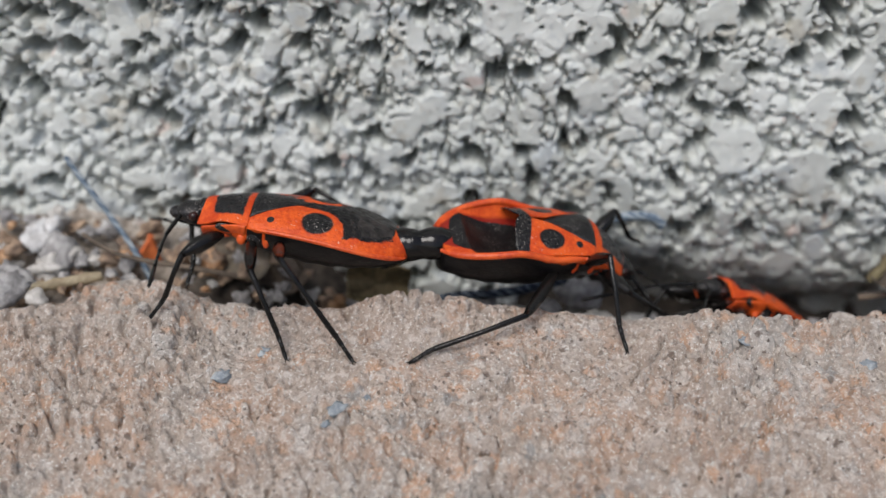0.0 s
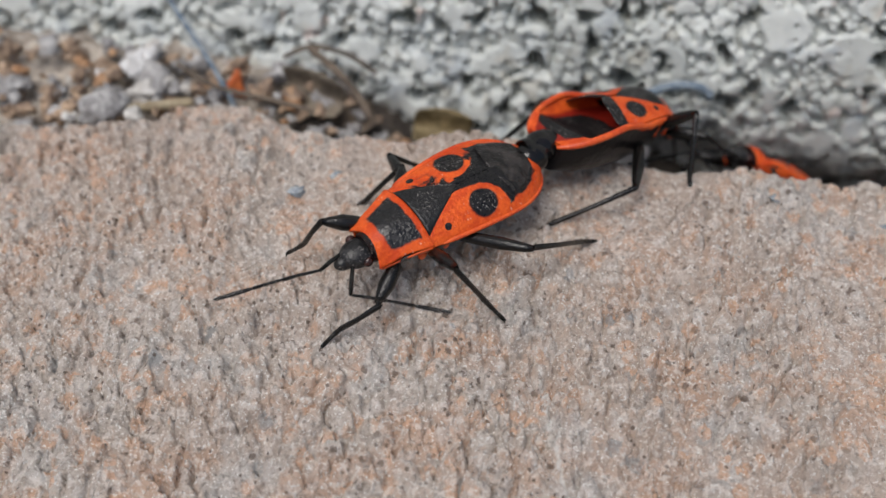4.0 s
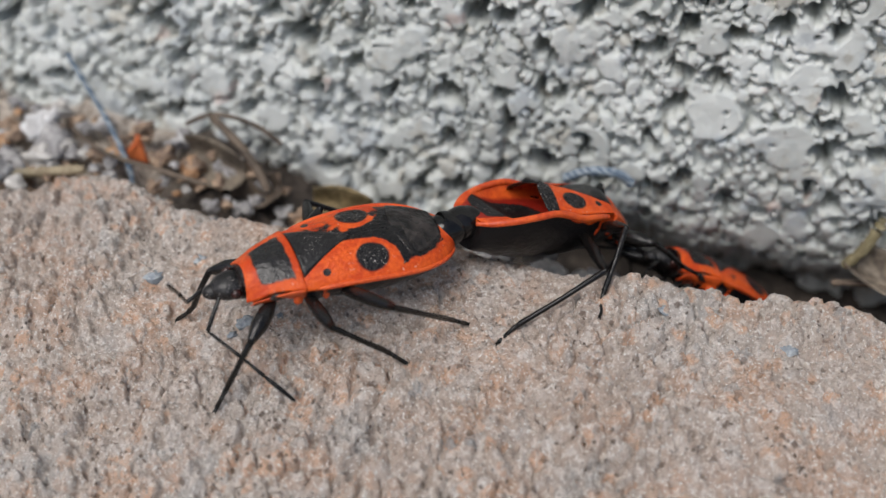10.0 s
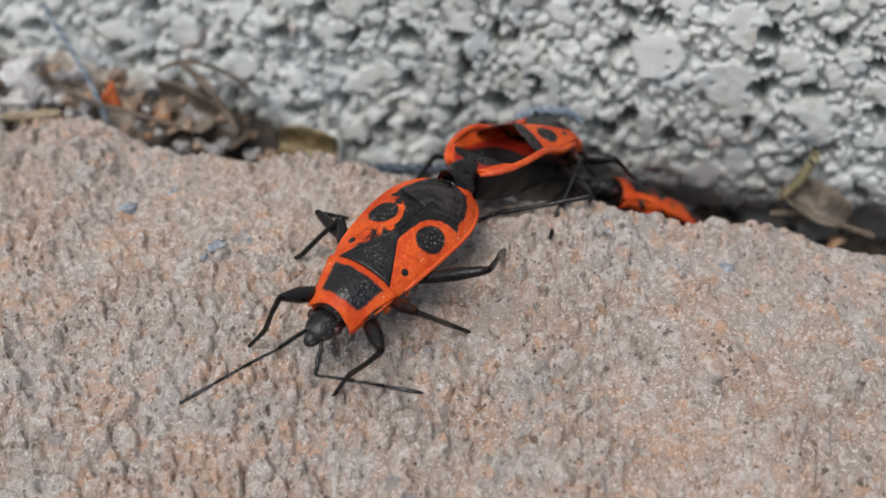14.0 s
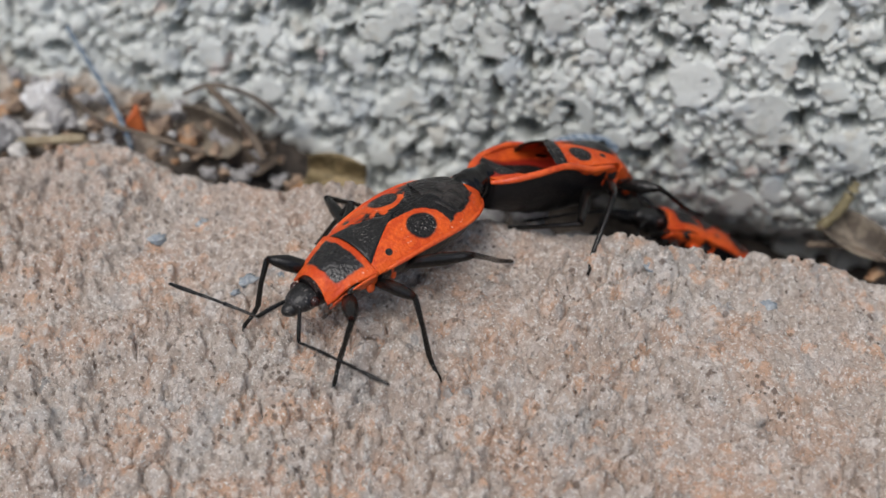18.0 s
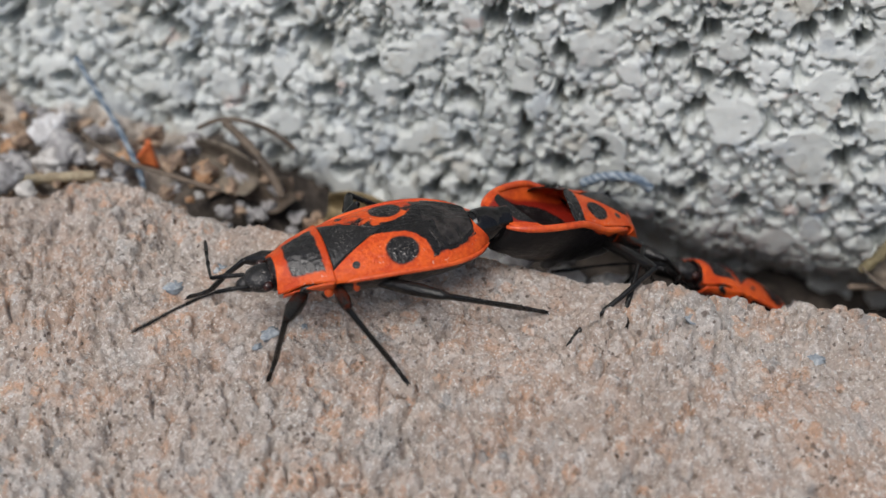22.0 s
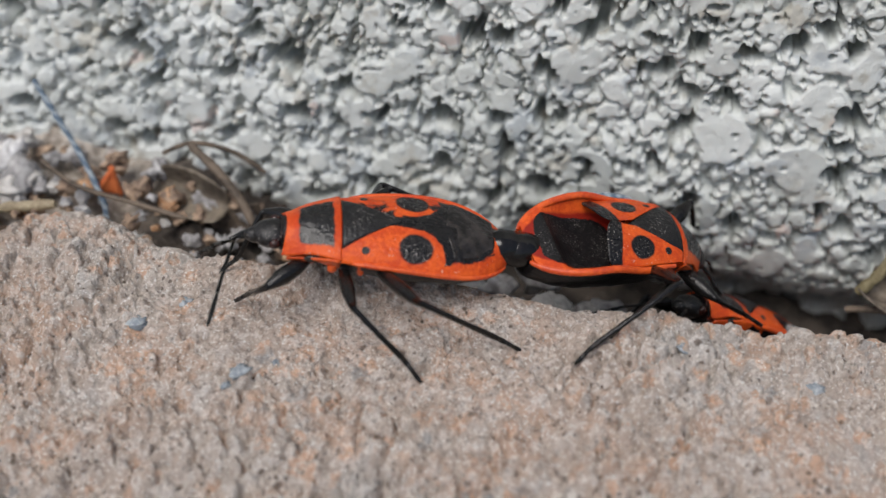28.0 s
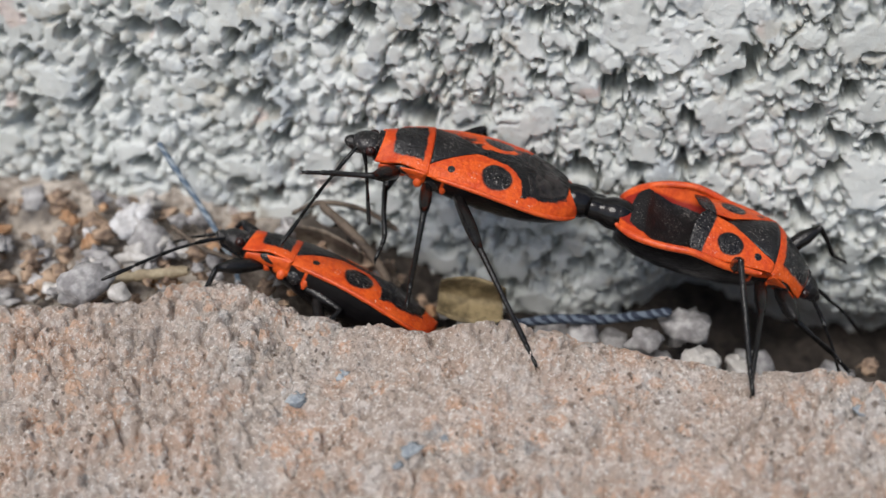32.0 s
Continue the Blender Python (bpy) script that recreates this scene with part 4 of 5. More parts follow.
lump("pebble", (-30.3, -3.2, 1.6), (1.0, 0.85, 0.95), GRIT, "round grey pebble with white fluff on it", "pebble", 61, 0.2, 0.35)
for k, (x, y, r) in enumerate(((-20.8, -12.4, 0.42), (-19.4, -10.9, 0.3), (6.0, -10.4, 0.36), (-15.9, -14.5, 0.4), (-14.8, -13.4, 0.2), (0.8, -10.1, 0.3), (-16.3, -15.1, 0.2))):
    z = float(stone_base(np.array(x), np.array(y)) + stone_relief(np.array([x]), np.array([y]))[0])
    lump("mineral_chip", (x, y, z - 0.12 * r), (r, r * 0.8, r * 0.45), SLATE, "bluish grey mineral chip set in the paving stone", "chip", 80 + k, 0.1, 0.8, "mineral chips in the stone")

rnd = random.Random(7)
for k in range(240):
    x = rnd.uniform(-40, -16) if k < 205 else rnd.uniform(-16, 14)
    y = rnd.uniform(-6.6, -0.9)
    lift = max(0.0, min(1.0, (-16 - x) / 8)) * 2.0
    r = rnd.uniform(0.2, 0.62) if x < -24 else rnd.uniform(0.2, 0.5)
    kind = rnd.choice(("brown", "brown", "brown", "grey", "grey", "grey", "white", "orange"))
    mat = {"brown": BROWN_GRIT, "grey": GRIT, "white": WHITE_GRIT, "orange": TAN_GRIT}[kind]
    word = {"brown": "dark brown crumb of soil", "grey": "grey grain of grit", "white": "whitish grain of grit", "orange": "tan crumb of dry plant"}[kind]
    lump("crumb", (x, y, -2.3 + lift * 1.25 + rnd.uniform(0, 0.9) + 0.36 * (y + 5.2) * min(1.0, lift)), (r, r * rnd.uniform(0.6, 1), r * rnd.uniform(0.5, 0.9)), mat, word + " in the joint", "crumb", k, rnd.uniform(-1, 1), 0.95, "crumbs in the joint")


# ---- poses by time: seconds, millimetres, degrees ----
ROWS_A = [
    (0, -20.32, -6.82, 4.91, 2.2, -6.6, 177.5),
    (0.5, -21.16, -8.37, 5.02, -10.1, -2.0, 180.0),
    (1, -19.95, -10.93, 4.35, -13.7, -1.3, 193.1),
    (1.5, -18.51, -13.36, 3.71, -17.6, 2.4, 205.8),
    (2, -16.40, -16.08, 2.29, -19.7, 12.3, 221.4),
    (2.5, -15.76, -16.78, 2.14, -24.1, 13.1, 224.1),
    (4.5, -14.73, -16.66, 2.49, -19.6, 9.9, 224.8),
    (5, -14.02, -15.81, 2.77, -9.9, 5.7, 229.5),
    (5.5, -14.23, -14.94, 3.02, -1.6, 3.5, 227.1),
    (6, -14.80, -14.17, 3.02, 1.6, 4.6, 222.2),
    (6.5, -15.29, -13.89, 3.17, -0.4, 4.8, 219.2),
    (7, -15.31, -13.92, 3.25, -0.3, 4.6, 218.6),
    (7.5, -15.15, -13.82, 3.25, -1.1, 3.7, 218.4),
    (8, -15.22, -13.59, 3.17, 0.3, 4.2, 215.4),
    (8.5, -15.02, -13.41, 3.17, 0.2, 4.7, 215.8),
    (9, -14.77, -13.26, 3.02, -0.8, 5.8, 214.2),
    (9.5, -14.61, -13.53, 3.56, -9.8, 4.9, 214.3),
    (10, -13.95, -14.18, 3.61, -13.7, 3.4, 217.3),
    (10.5, -13.43, -14.62, 3.48, -15.0, 3.6, 219.4),
    (11, -12.58, -15.05, 3.08, -13.9, 6.2, 222.9),
    (11.5, -11.75, -15.58, 2.70, -14.9, 8.9, 226.7),
    (12, -10.86, -16.25, 2.34, -14.2, 9.5, 230.5),
    (12.5, -9.48, -16.66, 2.16, -15.9, 12.5, 238.7),
    (13, -8.57, -17.13, 1.87, -15.8, 15.4, 244.5),
    (13.5, -8.52, -17.17, 1.85, -15.1, 15.2, 246.1),
    (15.5, -10.28, -16.22, 2.25, -1.6, 15.1, 240.6),
    (16, -10.92, -16.10, 2.36, -2.4, 15.4, 237.9),
    (16.5, -11.72, -15.77, 2.39, 0.9, 14.2, 234.8),
    (17, -11.89, -15.49, 2.37, 0.1, 14.1, 232.0),
    (17.5, -11.74, -15.08, 2.53, -0.2, 11.8, 232.1),
    (18, -11.18, -14.91, 2.74, -1.8, 11.2, 235.6),
    (18.5, -11.43, -14.81, 2.71, -3.8, 10.8, 232.9),
    (19, -12.03, -14.12, 3.07, -8.6, 8.1, 225.8),
    (19.5, -12.24, -13.67, 3.30, -7.0, 5.6, 224.8),
    (20, -12.46, -13.51, 3.32, -7.2, 6.0, 221.9),
    (20.5, -12.31, -13.59, 3.36, -5.9, 5.8, 222.7),
    (21, -12.40, -13.51, 3.32, -5.4, 6.2, 222.5),
    (21.5, -12.67, -13.21, 3.41, -8.1, 5.9, 219.4),
    (22, -14.08, -12.77, 3.52, -10.7, 6.6, 210.7),
    (22.5, -14.49, -12.07, 3.68, -13.1, 3.2, 206.2),
    (23, -14.20, -11.85, 3.86, -16.1, 1.3, 206.3),
    (23.5, -13.60, -11.41, 3.89, -21.3, 2.5, 204.8),
    (24, -13.65, -10.45, 4.10, -24.7, -1.4, 200.5),
    (24.5, -13.61, -10.37, 4.33, -21.3, -0.8, 198.0),
    (25, -13.45, -10.16, 4.52, -19.7, -2.6, 196.9),
    (25.5, -13.04, -10.07, 4.57, -17.4, -4.0, 197.9),
    (26, -13.04, -9.86, 4.43, -17.3, -4.3, 197.7),
    (26.5, -13.25, -10.27, 4.46, -17.3, -2.7, 200.0),
    (28.5, -13.35, -9.23, 4.50, -17.1, -6.5, 192.7),
    (29, -13.87, -7.75, 3.96, -3.9, -0.1, 176.5),
    (29.5, -14.47, -7.87, 4.67, -1.6, 1.3, 167.9),
    (30, -14.59, -7.45, 4.67, 4.1, 1.7, 162.5),
    (30.5, -14.54, -7.31, 4.77, 7.1, 1.9, 158.9),
    (31, -16.60, -6.34, 4.62, 0.8, 9.8, 151.5),
    (31.5, -18.07, -6.47, 5.41, -2.8, 10.5, 161.8),
    (32, -17.55, -2.63, 6.55, -8.2, -14.0, 185.5),
]
ROWS_B = [
    (0, -5.89, -5.37, 3.54, 8.1, 5.5, 13.3),
    (0.5, -7.10, -6.37, 4.08, 2.3, 5.7, 17.1),
    (1, -6.79, -6.04, 3.40, -1.3, 7.0, 29.2),
    (1.5, -6.27, -6.12, 3.44, 10.1, 6.1, 36.4),
    (2, -6.36, -6.54, 3.54, -4.8, 2.2, 47.6),
    (2.5, -6.26, -6.68, 3.76, 1.1, -0.3, 51.2),
    (4.5, -5.03, -6.76, 3.57, -2.5, 2.6, 46.3),
    (5, -4.53, -5.47, 3.06, -7.9, 4.6, 46.3),
    (5.5, -4.30, -4.99, 2.87, -7.6, 6.1, 43.1),
    (6, -4.15, -4.97, 2.85, -10.0, 7.3, 39.8),
    (6.5, -4.03, -5.33, 3.18, -10.0, 5.8, 35.9),
    (7, -3.91, -5.51, 3.30, -10.0, 5.2, 34.8),
    (7.5, -3.87, -5.23, 3.11, -9.5, 5.9, 36.6),
    (8, -3.50, -5.58, 3.15, -9.5, 5.1, 33.6),
    (8.5, -3.46, -5.19, 3.20, -9.5, 4.8, 35.7),
    (9, -3.07, -5.33, 2.73, -10.6, 8.4, 35.8),
    (9.5, -3.23, -5.30, 3.09, -8.0, 9.1, 38.9),
    (10, -3.11, -5.29, 2.93, -7.0, 10.0, 42.6),
    (10.5, -3.04, -5.27, 2.85, -6.0, 9.9, 45.8),
    (11, -3.04, -4.99, 2.76, -2.1, 9.9, 50.9),
    (11.5, -2.95, -4.96, 2.83, -1.4, 8.8, 54.6),
    (12, -2.94, -4.95, 2.83, -3.2, 6.4, 59.7),
    (12.5, -2.88, -4.68, 2.80, -2.8, 7.5, 63.9),
    (13, -2.71, -4.91, 2.74, -4.0, 8.7, 64.6),
    (13.5, -2.74, -4.86, 2.86, -3.0, 7.2, 64.1),
    (15.5, -2.93, -4.94, 3.08, -6.0, 7.1, 52.8),
    (16, -2.62, -5.56, 3.03, -11.0, 8.3, 46.5),
    (16.5, -2.65, -5.62, 3.41, -10.0, 4.7, 42.0),
    (17, -2.60, -5.51, 3.40, -11.0, 4.6, 42.3),
    (17.5, -2.42, -4.99, 3.21, -11.0, 5.2, 42.8),
    (18, -2.32, -4.45, 3.12, -11.0, 6.9, 44.4),
    (18.5, -2.40, -4.52, 2.91, -11.0, 8.0, 45.5),
    (19, -1.95, -5.04, 2.12, -14.0, 13.7, 41.6),
    (19.5, -2.50, -4.14, 2.09, -12.0, 14.1, 45.1),
    (20, -2.10, -4.90, 1.68, -13.8, 17.1, 40.8),
    (20.5, -2.74, -4.05, 2.09, -10.0, 15.3, 47.2),
    (21, -2.88, -3.96, 2.07, -8.0, 15.8, 47.3),
    (21.5, -2.84, -4.06, 2.04, -6.0, 16.6, 46.4),
    (22, -3.56, -4.55, 2.31, -1.0, 15.9, 45.7),
    (22.5, -3.45, -4.28, 2.34, 6.0, 13.6, 44.5),
    (23, -2.58, -4.40, 2.66, 17.0, 10.4, 39.0),
    (23.5, -1.70, -4.36, 2.89, 20.9, 9.9, 36.8),
    (24, -1.26, -4.18, 2.67, 24.0, 9.3, 33.9),
    (24.5, -1.24, -4.27, 2.93, 23.8, 9.8, 35.0),
    (25, -0.99, -4.16, 3.02, 23.7, 8.5, 34.8),
    (25.5, -0.58, -4.04, 2.92, 23.4, 8.3, 33.8),
    (26, -0.41, -4.06, 3.08, 21.2, 6.2, 31.3),
    (26.5, -0.68, -4.17, 3.18, 20.6, 6.5, 32.2),
    (28.5, -0.49, -4.38, 3.02, 18.2, 4.4, 28.5),
    (29, -0.58, -5.31, 3.79, 17.0, -0.1, 23.4),
    (29.5, -1.13, -6.85, 4.65, 15.0, 0.5, 19.3),
    (30, -1.43, -7.12, 4.80, 19.6, -0.5, 18.2),
    (30.5, -1.31, -7.59, 5.47, 18.3, -5.5, 16.6),
    (31, -3.92, -7.65, 6.42, 11.4, -5.7, 14.7),
    (31.5, -4.44, -7.74, 6.86, 6.4, -2.6, 6.9),
    (32, -2.61, -2.49, 3.57, 12.7, 9.4, -1.6),
]
ROWS_C = [
    (0, 1.90, -2.70, -0.95, 8.0, -36.0, 220.0),
    (2, 1.20, -2.70, -0.90, 8.0, -36.0, 220.0),
    (5, 1.47, -2.70, -0.94, 8.0, -35.0, 220.0),
    (9, 1.98, -2.70, -1.14, 8.0, -35.0, 220.0),
    (12, 1.48, -2.70, -1.22, 8.0, -35.0, 220.0),
    (16, 1.81, -2.70, -0.92, 8.0, -35.0, 220.0),
    (20, 2.06, -2.70, -1.13, 8.0, -35.0, 220.0),
    (24, 1.86, -2.70, -1.76, 8.0, -35.0, 220.0),
    (26.5, 2.51, -2.70, -1.59, 8.0, -35.0, 220.0),
    (29, 2.84, -2.70, -1.84, 6.0, -27.0, 222.0),
    (30, 1.33, -3.50, -1.17, 4.0, -18.0, 220.0),
    (30.5, -1.62, -4.00, -0.73, 6.0, -12.0, 208.0),
    (31, -8.11, -4.00, 0.93, 14.0, -22.0, 190.0),
    (31.5, -13.82, -4.80, 0.62, 24.0, -11.0, 182.0),
    (32, -23.22, -5.00, 1.75, 24.0, -21.0, 178.0),
]
FEET_A = {
    ("front", 1): [(0, -24.4, -9.8, 2.3), (1, -22.4, -14.1, 1.1), (2, -18.9, -18.5, -0.5), (4.5, -17, -20.6, -1.5), (5, -14.4, -19.9, -1), (6, -14.4, -19.9, -1), (7, -15.8, -18.4, -0.3), (8, -15.8, -18.4, -0.3), (9, -15.8, -17.3, 0.2), (10, -15.8, -18.4, -0.3), (11, -15.8, -18.4, -0.3), (12, -10.7, -19.8, -0.9), (13, -9, -20.1, -1), (16, -9.8, -19.6, -0.8), (17, -12.3, -19.6, -0.8), (18, -11, -18.5, -0.3), (19, -11, -18.5, -0.3), (20, -11.1, -18.2, -0.1), (21, -11.1, -18.2, -0.1), (22, -15.5, -16.2, 0.7), (23, -15.2, -16.1, 0.7), (24, -17.2, -13.4, 1.7), (25, -17.2, -13.4, 1.7), (26, -16.7, -12.5, 2), (29, -17.6, -9.2, 2.9), (30, -18.3, -8, 3.1), (31, -20.1, -7, 3.2), (31.5, -21.8, -7, 4.2), (32, -22.4, -4.8, 7.1)],
    ("middle", 1): [(0, -18.3, -11.7, 2.2), (1, -17.2, -15, 1.1), (2, -11, -18.3, -0.1), (4.5, -10.5, -18.3, -0.1), (5, -10.5, -18.3, -0.1), (6, -8.9, -16.4, 0.7), (8, -8.9, -16.4, 0.7), (9, -8.9, -15.2, 1.2), (10, -8.9, -15.2, 1.2), (11, -7.5, -16.8, 0.6), (12, -7.5, -16.8, 0.6), (13, -4.1, -16.6, 0.6), (16, -5.7, -16.7, 0.6), (17, -6.9, -17.2, 0.3), (18, -6.9, -17.2, 0.3), (19, -6.6, -15.6, 1), (20, -7.4, -15.6, 1.1), (21, -7.4, -15.6, 1.1), (22, -9.9, -15.8, 1), (23, -9.9, -15.8, 1), (24, -9.1, -13.4, 1.9), (29, -9.1, -13.4, 1.9), (30, -12.7, -11.9, 2.3), (31, -17.5, -9.5, 2.8), (31.5, -17.4, -9.2, 2.9), (32, -17.3, -8, 3.1)],
    ("hind", 1): [(0, -15.5, -12, 2.2), (1, -14.2, -11.3, 2.5), (2, -10.1, -12.4, 2.2), (4.5, -6.1, -14.1, 1.6), (5, -6.1, -12.8, 2.1), (6, -4.4, -12.4, 2.2), (7, -6.8, -10.9, 2.7), (8, -7.7, -11.9, 2.4), (9, -7, -12.5, 2.2), (11, -7, -12.5, 2.2), (12, -5.7, -12.6, 2.1), (13, -3.3, -11.6, 2.4), (16, -4.4, -11.8, 2.4), (17, -4.4, -11.8, 2.4), (18, -5.1, -10.9, 2.6), (22, -5.1, -10.9, 2.6), (23, -5.2, -11.2, 2.5), (25, -5.2, -11.2, 2.5), (26, -5.6, -11.1, 2.6), (29, -5.6, -11.1, 2.6), (30, -9.3, -11.4, 2.5), (31, -11.7, -10.8, 2.7), (31.5, -11.5, -10.6, 2.7), (32, -11.7, -9.8, 2.9)],
    ("front", -1): [(0, -23.3, -7.4, 2.8), (1, -25.7, -8.3, 2.5), (2, -19.4, -16.4, 0.4), (4.5, -20.4, -16.9, 0.1), (5, -18.7, -18.4, -0.5), (7, -20.7, -15.5, 0.7), (8, -19.4, -14.9, 1), (9, -19.1, -14.3, 1.2), (10, -19.1, -14.3, 1.2), (11, -16.2, -15.6, 0.9), (12, -14.9, -17.6, 0.1), (13, -13, -19, -0.5), (16, -14.1, -17.5, 0.2), (17, -15.7, -17.8, -0), (18, -15.4, -16.7, 0.5), (19, -16.5, -15.5, 0.9), (20, -17.3, -14.2, 1.4), (21, -17.3, -14.2, 1.4), (22, -20.1, -12.9, 1.7), (23, -19.8, -11.5, 2.1), (24, -17.1, -9.9, 2.7), (25, -17.3, -9.6, 2.8), (26, -17.3, -9.6, 2.8), (29, -19.2, -8.7, 2.9)],
}
FEET_B = {
    ("hind", -1): [(0, -13.2, -12, 2.3), (1, -12.7, -12, 2.3), (2, -11, -11.7, 2.4), (4.5, -9.6, -14.2, 1.6), (5, -8.5, -12, 2.3), (6, -7.4, -8.4, 1.6), (7, -7.4, -8.4, 1.6), (8, -6.3, -13.7, 1.8), (9, -5.7, -12.9, 2), (10, -5.7, -12.9, 2), (11, -5.9, -12.4, 2.2), (12, -5.5, -12.8, 2), (13.5, -4.8, -11, 2.6), (15.5, -7, -8.2, 1.5), (21, -7, -8.2, 1.5), (22, -4.1, -12.5, 2.1), (25, -4.1, -12.5, 2.1), (26, -3.5, -12.2, 2.2), (29, -3.5, -12.2, 2.2), (30, -3.2, -12, 2.2), (31, -3.4, -11.7, 2.3), (31.5, -3.4, -11.7, 2.3), (32, -3.3, -10.3, 2.7)],
    ("middle", -1): [(0, -4.2, -10.8, 2.6), (2, -4.2, -10.8, 2.6), (5, -1.8, -11.1, 2.5), (21, -1.8, -11.1, 2.5), (31, -3.3, -10.3, 2.7), (31.5, -3.3, -10.3, 2.7), (32, -3.4, -11.8, 2.3)],
}
ELBOWS_A = {
    -1: [(0, -24, -5.7, 4.7), (1, -24.1, -10.7, 4.4), (2, -19.5, -19.5, 2.3), (4.5, -17.6, -20.2, 2.5), (5, -17.3, -18.9, 2.6), (6, -18.5, -16.6, 2.6), (7, -19.1, -16.5, 3.3), (8, -19.3, -15.6, 3.1), (9, -18.8, -15.1, 2.6), (10, -17.7, -16.3, 3.1), (11, -16, -17.2, 2.3), (12, -12.9, -20.1, 2.7), (13, -10.3, -21.4, 1.3), (16, -13.2, -20.1, 2.1), (17, -15.1, -17.9, 1.1), (18, -14.2, -18.5, 2.5), (19, -15.7, -16.8, 2.7), (20, -16.3, -16.1, 3.4), (21, -16.2, -16.1, 3.3), (22, -18.3, -14.8, 3.8), (23, -18.5, -12.9, 4.1), (24, -16.6, -10.4, 3.8), (25, -17.3, -10.6, 4.1), (26, -17.3, -10.6, 4.6)],
    1: [(0, -23.7, -8.5, 5.6), (1, -23.9, -12.9, 4.1), (2, -18, -19.8, 1.3), (4.5, -16.3, -20.7, 2), (5, -15.4, -19.9, 2.5), (6, -17.8, -17.5, 2.7), (7, -17.7, -17.7, 3.7), (8, -17.8, -17.2, 3.8), (9, -17.5, -16.7, 2.8), (10, -16.3, -17.5, 2.8), (11, -14.4, -18.5, 2.1), (12, -12.3, -19.9, 1.2), (13, -8.9, -21, 0.4), (16, -11.7, -20.2, 1.5), (17, -13.2, -19.4, 1.4), (18, -12.3, -19, 2), (19, -14.6, -18, 3.1), (20, -15, -16.9, 2.5), (21, -15.3, -17, 3), (22, -17.9, -15.4, 3.6), (23, -18.1, -14.3, 4), (24, -17.1, -13.3, 5), (25, -16.9, -12.7, 5.9), (26, -17.2, -11.9, 5.1), (29, -18.3, -8.6, 4.4), (31.5, -22.6, -6.4, 5.4)],
}
TIPS_A = {
    -1: [(0, -26.1, -2.2, 3.2), (1, -27.1, -7.6, 4.2), (2, -22.9, -21.6, 0.9), (4.5, -21.5, -22.1, 2.1), (5, -21.1, -20.9, 2.7), (6, -22.1, -14.5, 1.4), (7, -22.8, -14.7, 1.8), (8, -20.7, -11.6, 2.7), (9, -18, -17.4, 6.1), (10, -16.9, -19.3, 6.2), (11, -19.7, -19.5, 2.1), (12, -15.4, -23, 0.8), (13, -13.5, -23.6, -0.5), (16, -16.6, -22.5, 1.2), (17, -19.2, -19.3, 1.2), (18, -18.3, -17.3, 2.6), (19, -17.9, -13.3, 1.8), (20, -18.7, -12.8, 2.3), (21, -17.8, -12.4, 1.9), (22, -20, -10.9, 2.9), (23, -21.4, -10.1, 2.7), (24, -16.6, -14, 6.1), (25, -17, -14.6, 5.8), (26, -17.3, -14.5, 6.5)],
    1: [(0, -23.4, -12.8, 5.6), (1, -20.9, -14.3, 1.4), (2, -14.1, -21.6, 1.6), (4.5, -12.3, -22.1, 2.6), (5, -11.8, -21.9, 3.7), (6, -13.6, -18.4, 3.4), (7, -13.6, -18.8, 4.5), (8, -14.7, -20, 4.7), (9, -15, -20, 1.9), (10, -12.6, -18, 0.7), (11, -10.3, -19.6, 1.9), (12, -8.1, -19.9, 0.3), (13, -4.6, -20.8, -0.2), (16, -7.7, -21.5, 2.3), (17, -9.3, -21.2, 0.8), (18, -8.3, -20.5, 2), (19, -15.7, -22.1, 2.2), (20, -14, -19.6, -0.6), (21, -15.9, -20.7, 0.9), (22, -19.6, -19.3, 4.2), (23, -19.5, -18, 2.1), (24, -19.4, -16.9, 4.8), (25, -18.9, -16.5, 6.6), (26, -16.4, -15, 2.2), (29, -17.7, -12.8, 4), (31.5, -23.5, -10.5, 4.6)],
}


# ---- how things move ----
def spot_at(keys, t):
    """A foot's place at t: it stands, then steps over shortly before its next key."""
    if t <= keys[0][0]:
        return Vector(keys[0][1:])
    for (t0, *a), (t1, *b) in zip(keys, keys[1:]):
        if t <= t1:
            k = float(smooth(0.45, 1.0, (t - t0) / (t1 - t0)))
            return Vector(a).lerp(Vector(b), k)
    return Vector(keys[-1][1:])


def ground_under(x, y):
    if y < np.interp(x, EDGE_X, EDGE_Y):
        return float(stone_base(np.array(x), np.array(y))) + 0.12
    return -0.3


def standing(x, y, z):
    """The height of a foot's place: on the stone's relief where the place lies on the stone."""
    down = y - float(np.interp(x, EDGE_X, EDGE_Y)) - 0.25
    base = float(stone_base(np.array(x), np.array(y)))
    if down > -0.2 or abs(z - base) > 0.5:
        return z
    px, py, rim = np.array([x]), np.array([y]), smooth(-1.3, 0.25, np.array([down]))
    return base + float((stone_relief(px, py, rim) - 0.65 * rim**2)[0]) + 0.10


def aimed(origin, way, above):
    """The pose at origin (millimetres) with x along way and z as near to above as can be."""
    x = way.normalized()
    y = above.cross(x).normalized()
    m = Matrix((x, y, x.cross(y))).transposed().to_4x4()
    m.translation = origin * MM
    return m


def body_at(rows, t):
    """The body's pose between its rows."""
    for (t0, a), (t1, b) in zip(rows, rows[1:]):
        if t <= t1:
            return a.lerp(b, max(0.0, (t - t0) / (t1 - t0)))
    return rows[-1][1]


REST = {("front", 1): (4.3, 3.2), ("front", -1): (4.3, -3.2), ("middle", 1): (-0.6, 5.5), ("middle", -1): (-0.6, -5.5), ("hind", 1): (-6.2, 5.0), ("hind", -1): (-6.2, -5.0)}


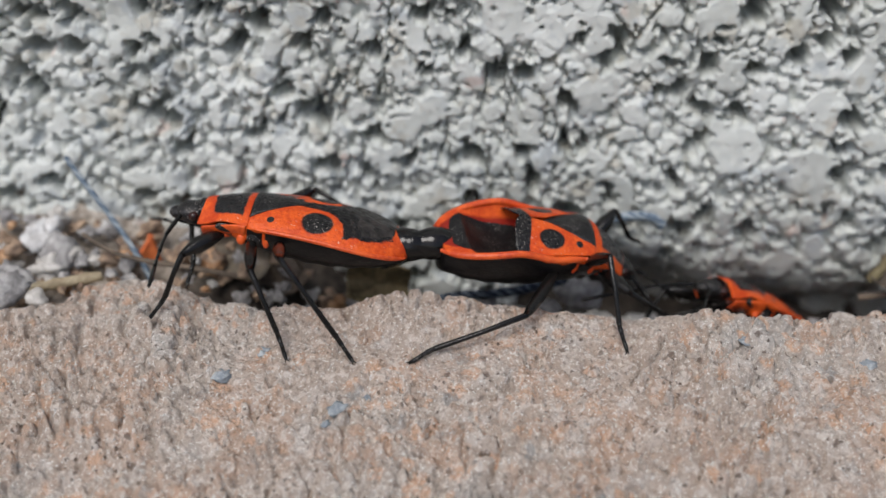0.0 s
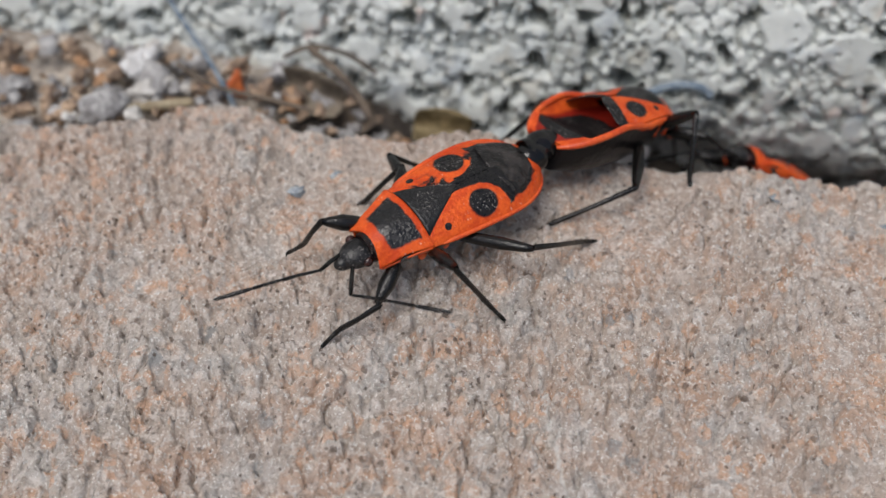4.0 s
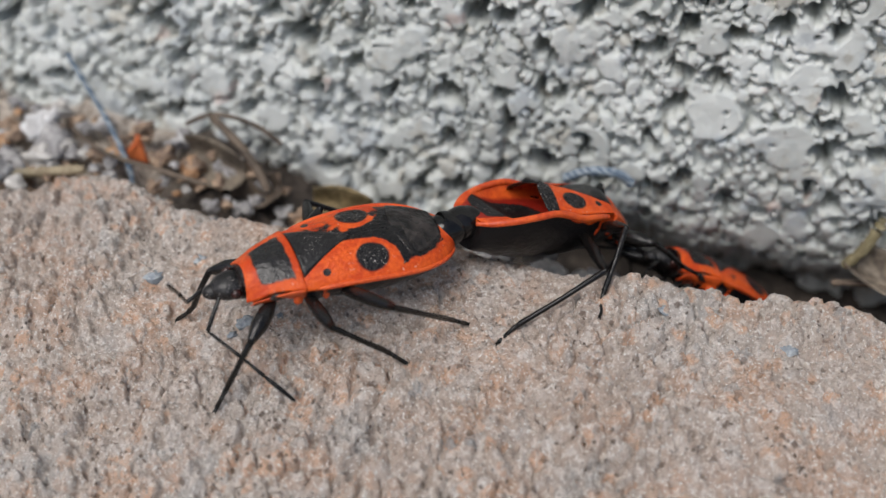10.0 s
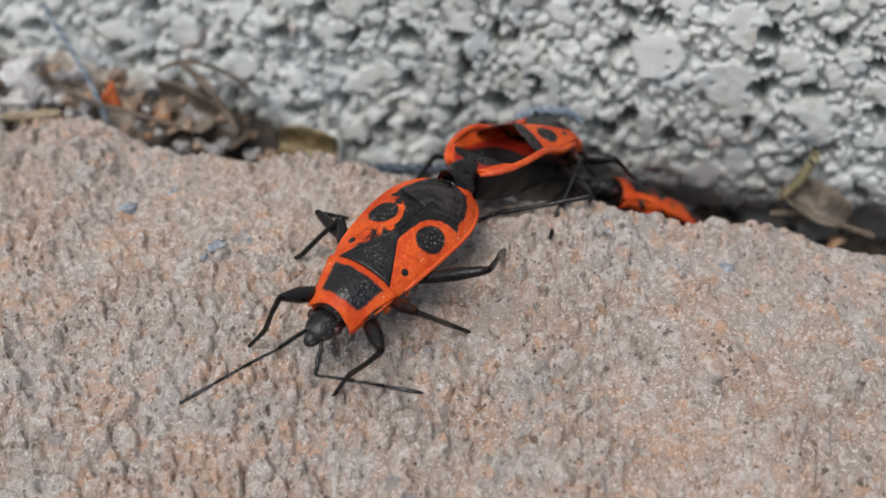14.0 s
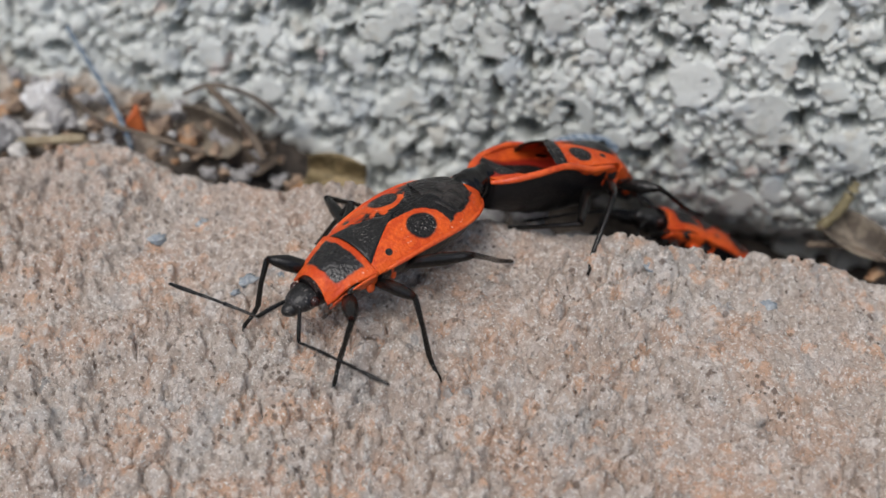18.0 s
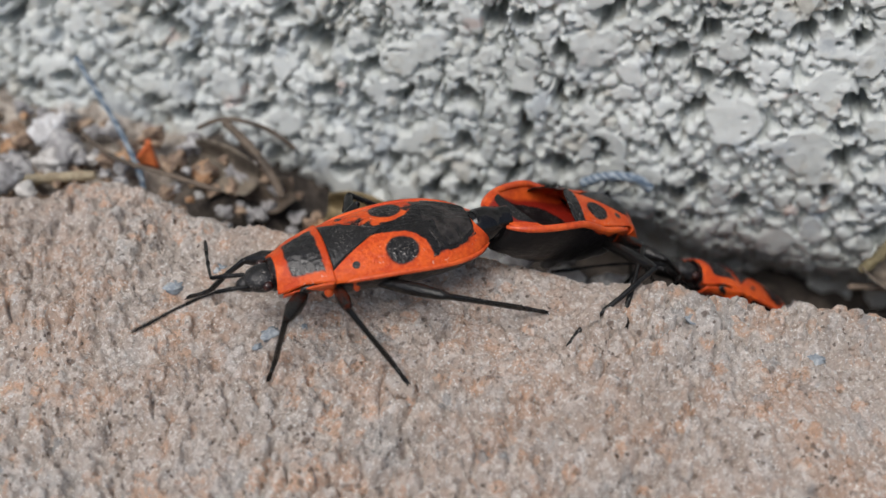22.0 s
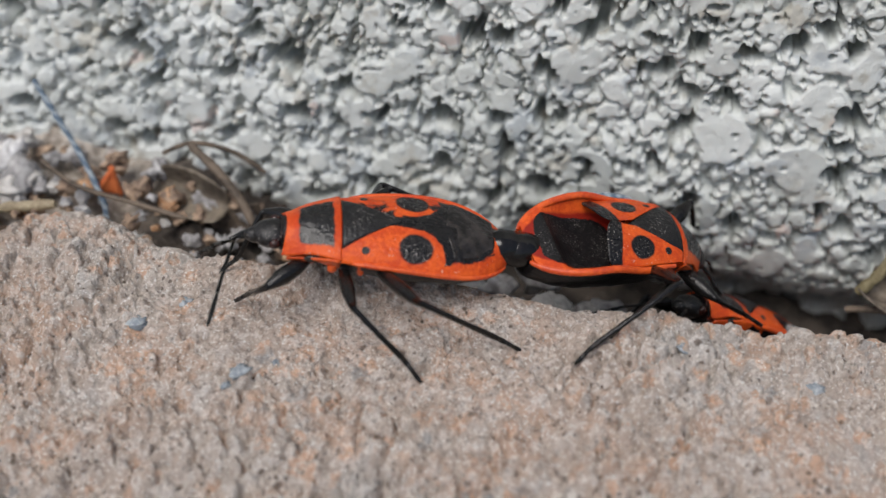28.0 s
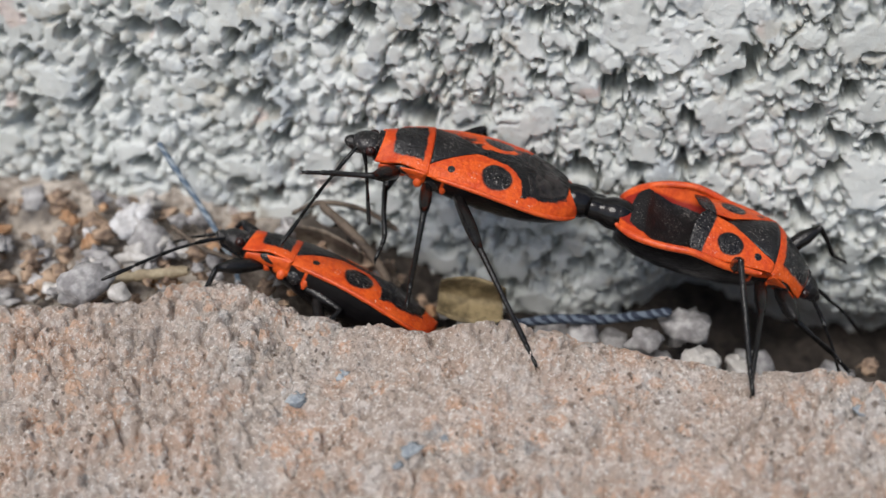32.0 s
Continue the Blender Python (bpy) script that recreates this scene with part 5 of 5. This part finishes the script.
def move_legs(legs, rows, feet, free_times, hidden, peek, bent):
    for (place, side), (femur, tibia) in legs.items():
        keys = feet.get((place, side))
        if not keys:
            keys = []
            for t in free_times:
                m = body_at(rows, t)
                rx, ry = REST[place, side]
                if side in hidden:
                    spot = {"front": (4.2, 3.0, -1.4), "middle": (-1.0, 4.6, -1.6), "hind": (-6.9, 4.0, -1.6) if peek else (-8.4, 3.2, -1.5)}[place]
                    p = m @ (Vector((spot[0], side * spot[1], spot[2])) * MM) / MM
                    p.z = min(p.z, m.translation.z / MM - (1.3 if place == "front" else 1.7))
                    keys.append((t, p.x, p.y, p.z))
                    continue
                p = m @ (Vector((rx, ry, -1.0)) * MM) / MM
                keys.append((t, p.x, p.y, max(p.z - 0.6, min(p.z + 0.8, ground_under(p.x, p.y)))))
        keys = [(t, x, y, standing(x, y, z)) for t, x, y, z in keys]
        c = COXAE[place]
        hip = bend(Vector((c[0], side * (c[1] + 0.1), c[2])), bent)
        lf, ls = FEMUR[place], SHIN[place]
        upper, lower = [], []
        for t, m in rows:
            foot = m.inverted() @ (spot_at(keys, t) * MM) / MM
            way = foot - hip
            far = min(max(way.length, abs(ls - lf) + 0.3), lf + ls - 0.05)
            way.normalize()
            along = (lf * lf + far * far - ls * ls) / (2 * far)
            high = math.sqrt(max(0.0, lf * lf - along * along))
            if side in hidden:
                out = m.to_3x3() @ Vector((0, side, 0))
                flat = Vector((out.x, out.y, 0.1 if place == "front" else (0.45 if place == "middle" else -0.15) if peek else -0.25))
                lean = m.to_3x3().inverted() @ flat + Vector(({"front": 1.5, "middle": -1.2, "hind": -0.5}[place], 0, 0))
            else:
                high_foot = 0.0 if peek else float(smooth(-1.5, 0.0, foot.z))
                lean = Vector((1.4 if place == "front" else -0.3, side * (3.0 - high_foot), 0.3 + 1.7 * high_foot))
                if bent and place == "middle":
                    lean = Vector((0.2, side * 1.7, 2.4))
                if peek:
                    lean = Vector({"front": (2.0, 3.0, 1.2), "middle": (0.0, 3.0, 1.0), "hind": (1.3, 2.6, 3.0)}[place])
                    lean.y *= side
            lift = (lean - way * lean.dot(way)).normalized()
            knee = hip + way * along + lift * high
            upper.append((t, aimed(hip, knee - hip, lift)))
            lower.append((t, aimed(knee, hip + way * far - knee, lift)))
        walk(femur, upper)
        walk(tibia, lower)


def along(keys, t):
    """A place that glides from key to key."""
    times = [k[0] for k in keys]
    return Vector([float(np.interp(t, times, [k[c] for k in keys])) for c in (1, 2, 3)])


def move_feelers(feelers, rows, elbows, tips, rest, bent):
    """elbows, tips: by side, where the feeler's joint and tip are in the world, by time; without them it sways about its rest."""
    above = Vector((0.3, 0, 1))
    for side, (first, whip) in feelers.items():
        socket = bend(Vector((3.05, side * 0.34, 0.62)), bent)
        lower, upper = [], []
        for t, m in rows:
            if tips.get(side):
                back = m.inverted()
                way = (back @ (along(elbows[side], t) * MM) / MM - socket).normalized()
                joint = socket + way * SCAPE
                on = (back @ (along(tips[side], t) * MM) / MM - joint).normalized()
            else:
                way = (Vector(rest[side]) + 0.12 * Vector((math.sin(t * 1.7 + side), math.sin(t * 1.3), math.cos(t * 2.1 + side)))).normalized()
                joint = socket + way * SCAPE
                on = (way + Vector((0.1, 0.25 * side, -0.35))).normalized()
            lower.append((t, aimed(socket, way, above)))
            upper.append((t, aimed(joint, on, above)))
        walk(first, lower)
        walk(whip, upper)


def poses(table):
    return [(t, pose(x * MM, y * MM, z * MM, rx, ry, rz)) for t, x, y, z, rx, ry, rz in table]


def motions():
    seconds = list(range(0, 33, 2))
    for (bug, legs, feelers), table, feet, elbows, tips, rest, hidden in (
        (BUG_A, ROWS_A, FEET_A, ELBOWS_A, TIPS_A, {}, (-1,)),
        (BUG_B, ROWS_B, FEET_B, {}, {}, {1: (1, 0.3, -0.75), -1: (1, -0.4, -0.9)}, (1,)),
        (BUG_C, ROWS_C, {}, {}, {}, {1: (1, 0.6, -0.6), -1: (1, -0.6, -0.5)}, (1, -1)),
    ):
        rows = poses(table)
        walk(bug, rows)
        bent = bug is BUG_B[0]
        move_legs(legs, rows, feet, seconds, hidden, bug is BUG_A[0], bent)
        move_feelers(feelers, rows, elbows, tips, rest, bent)


motions()
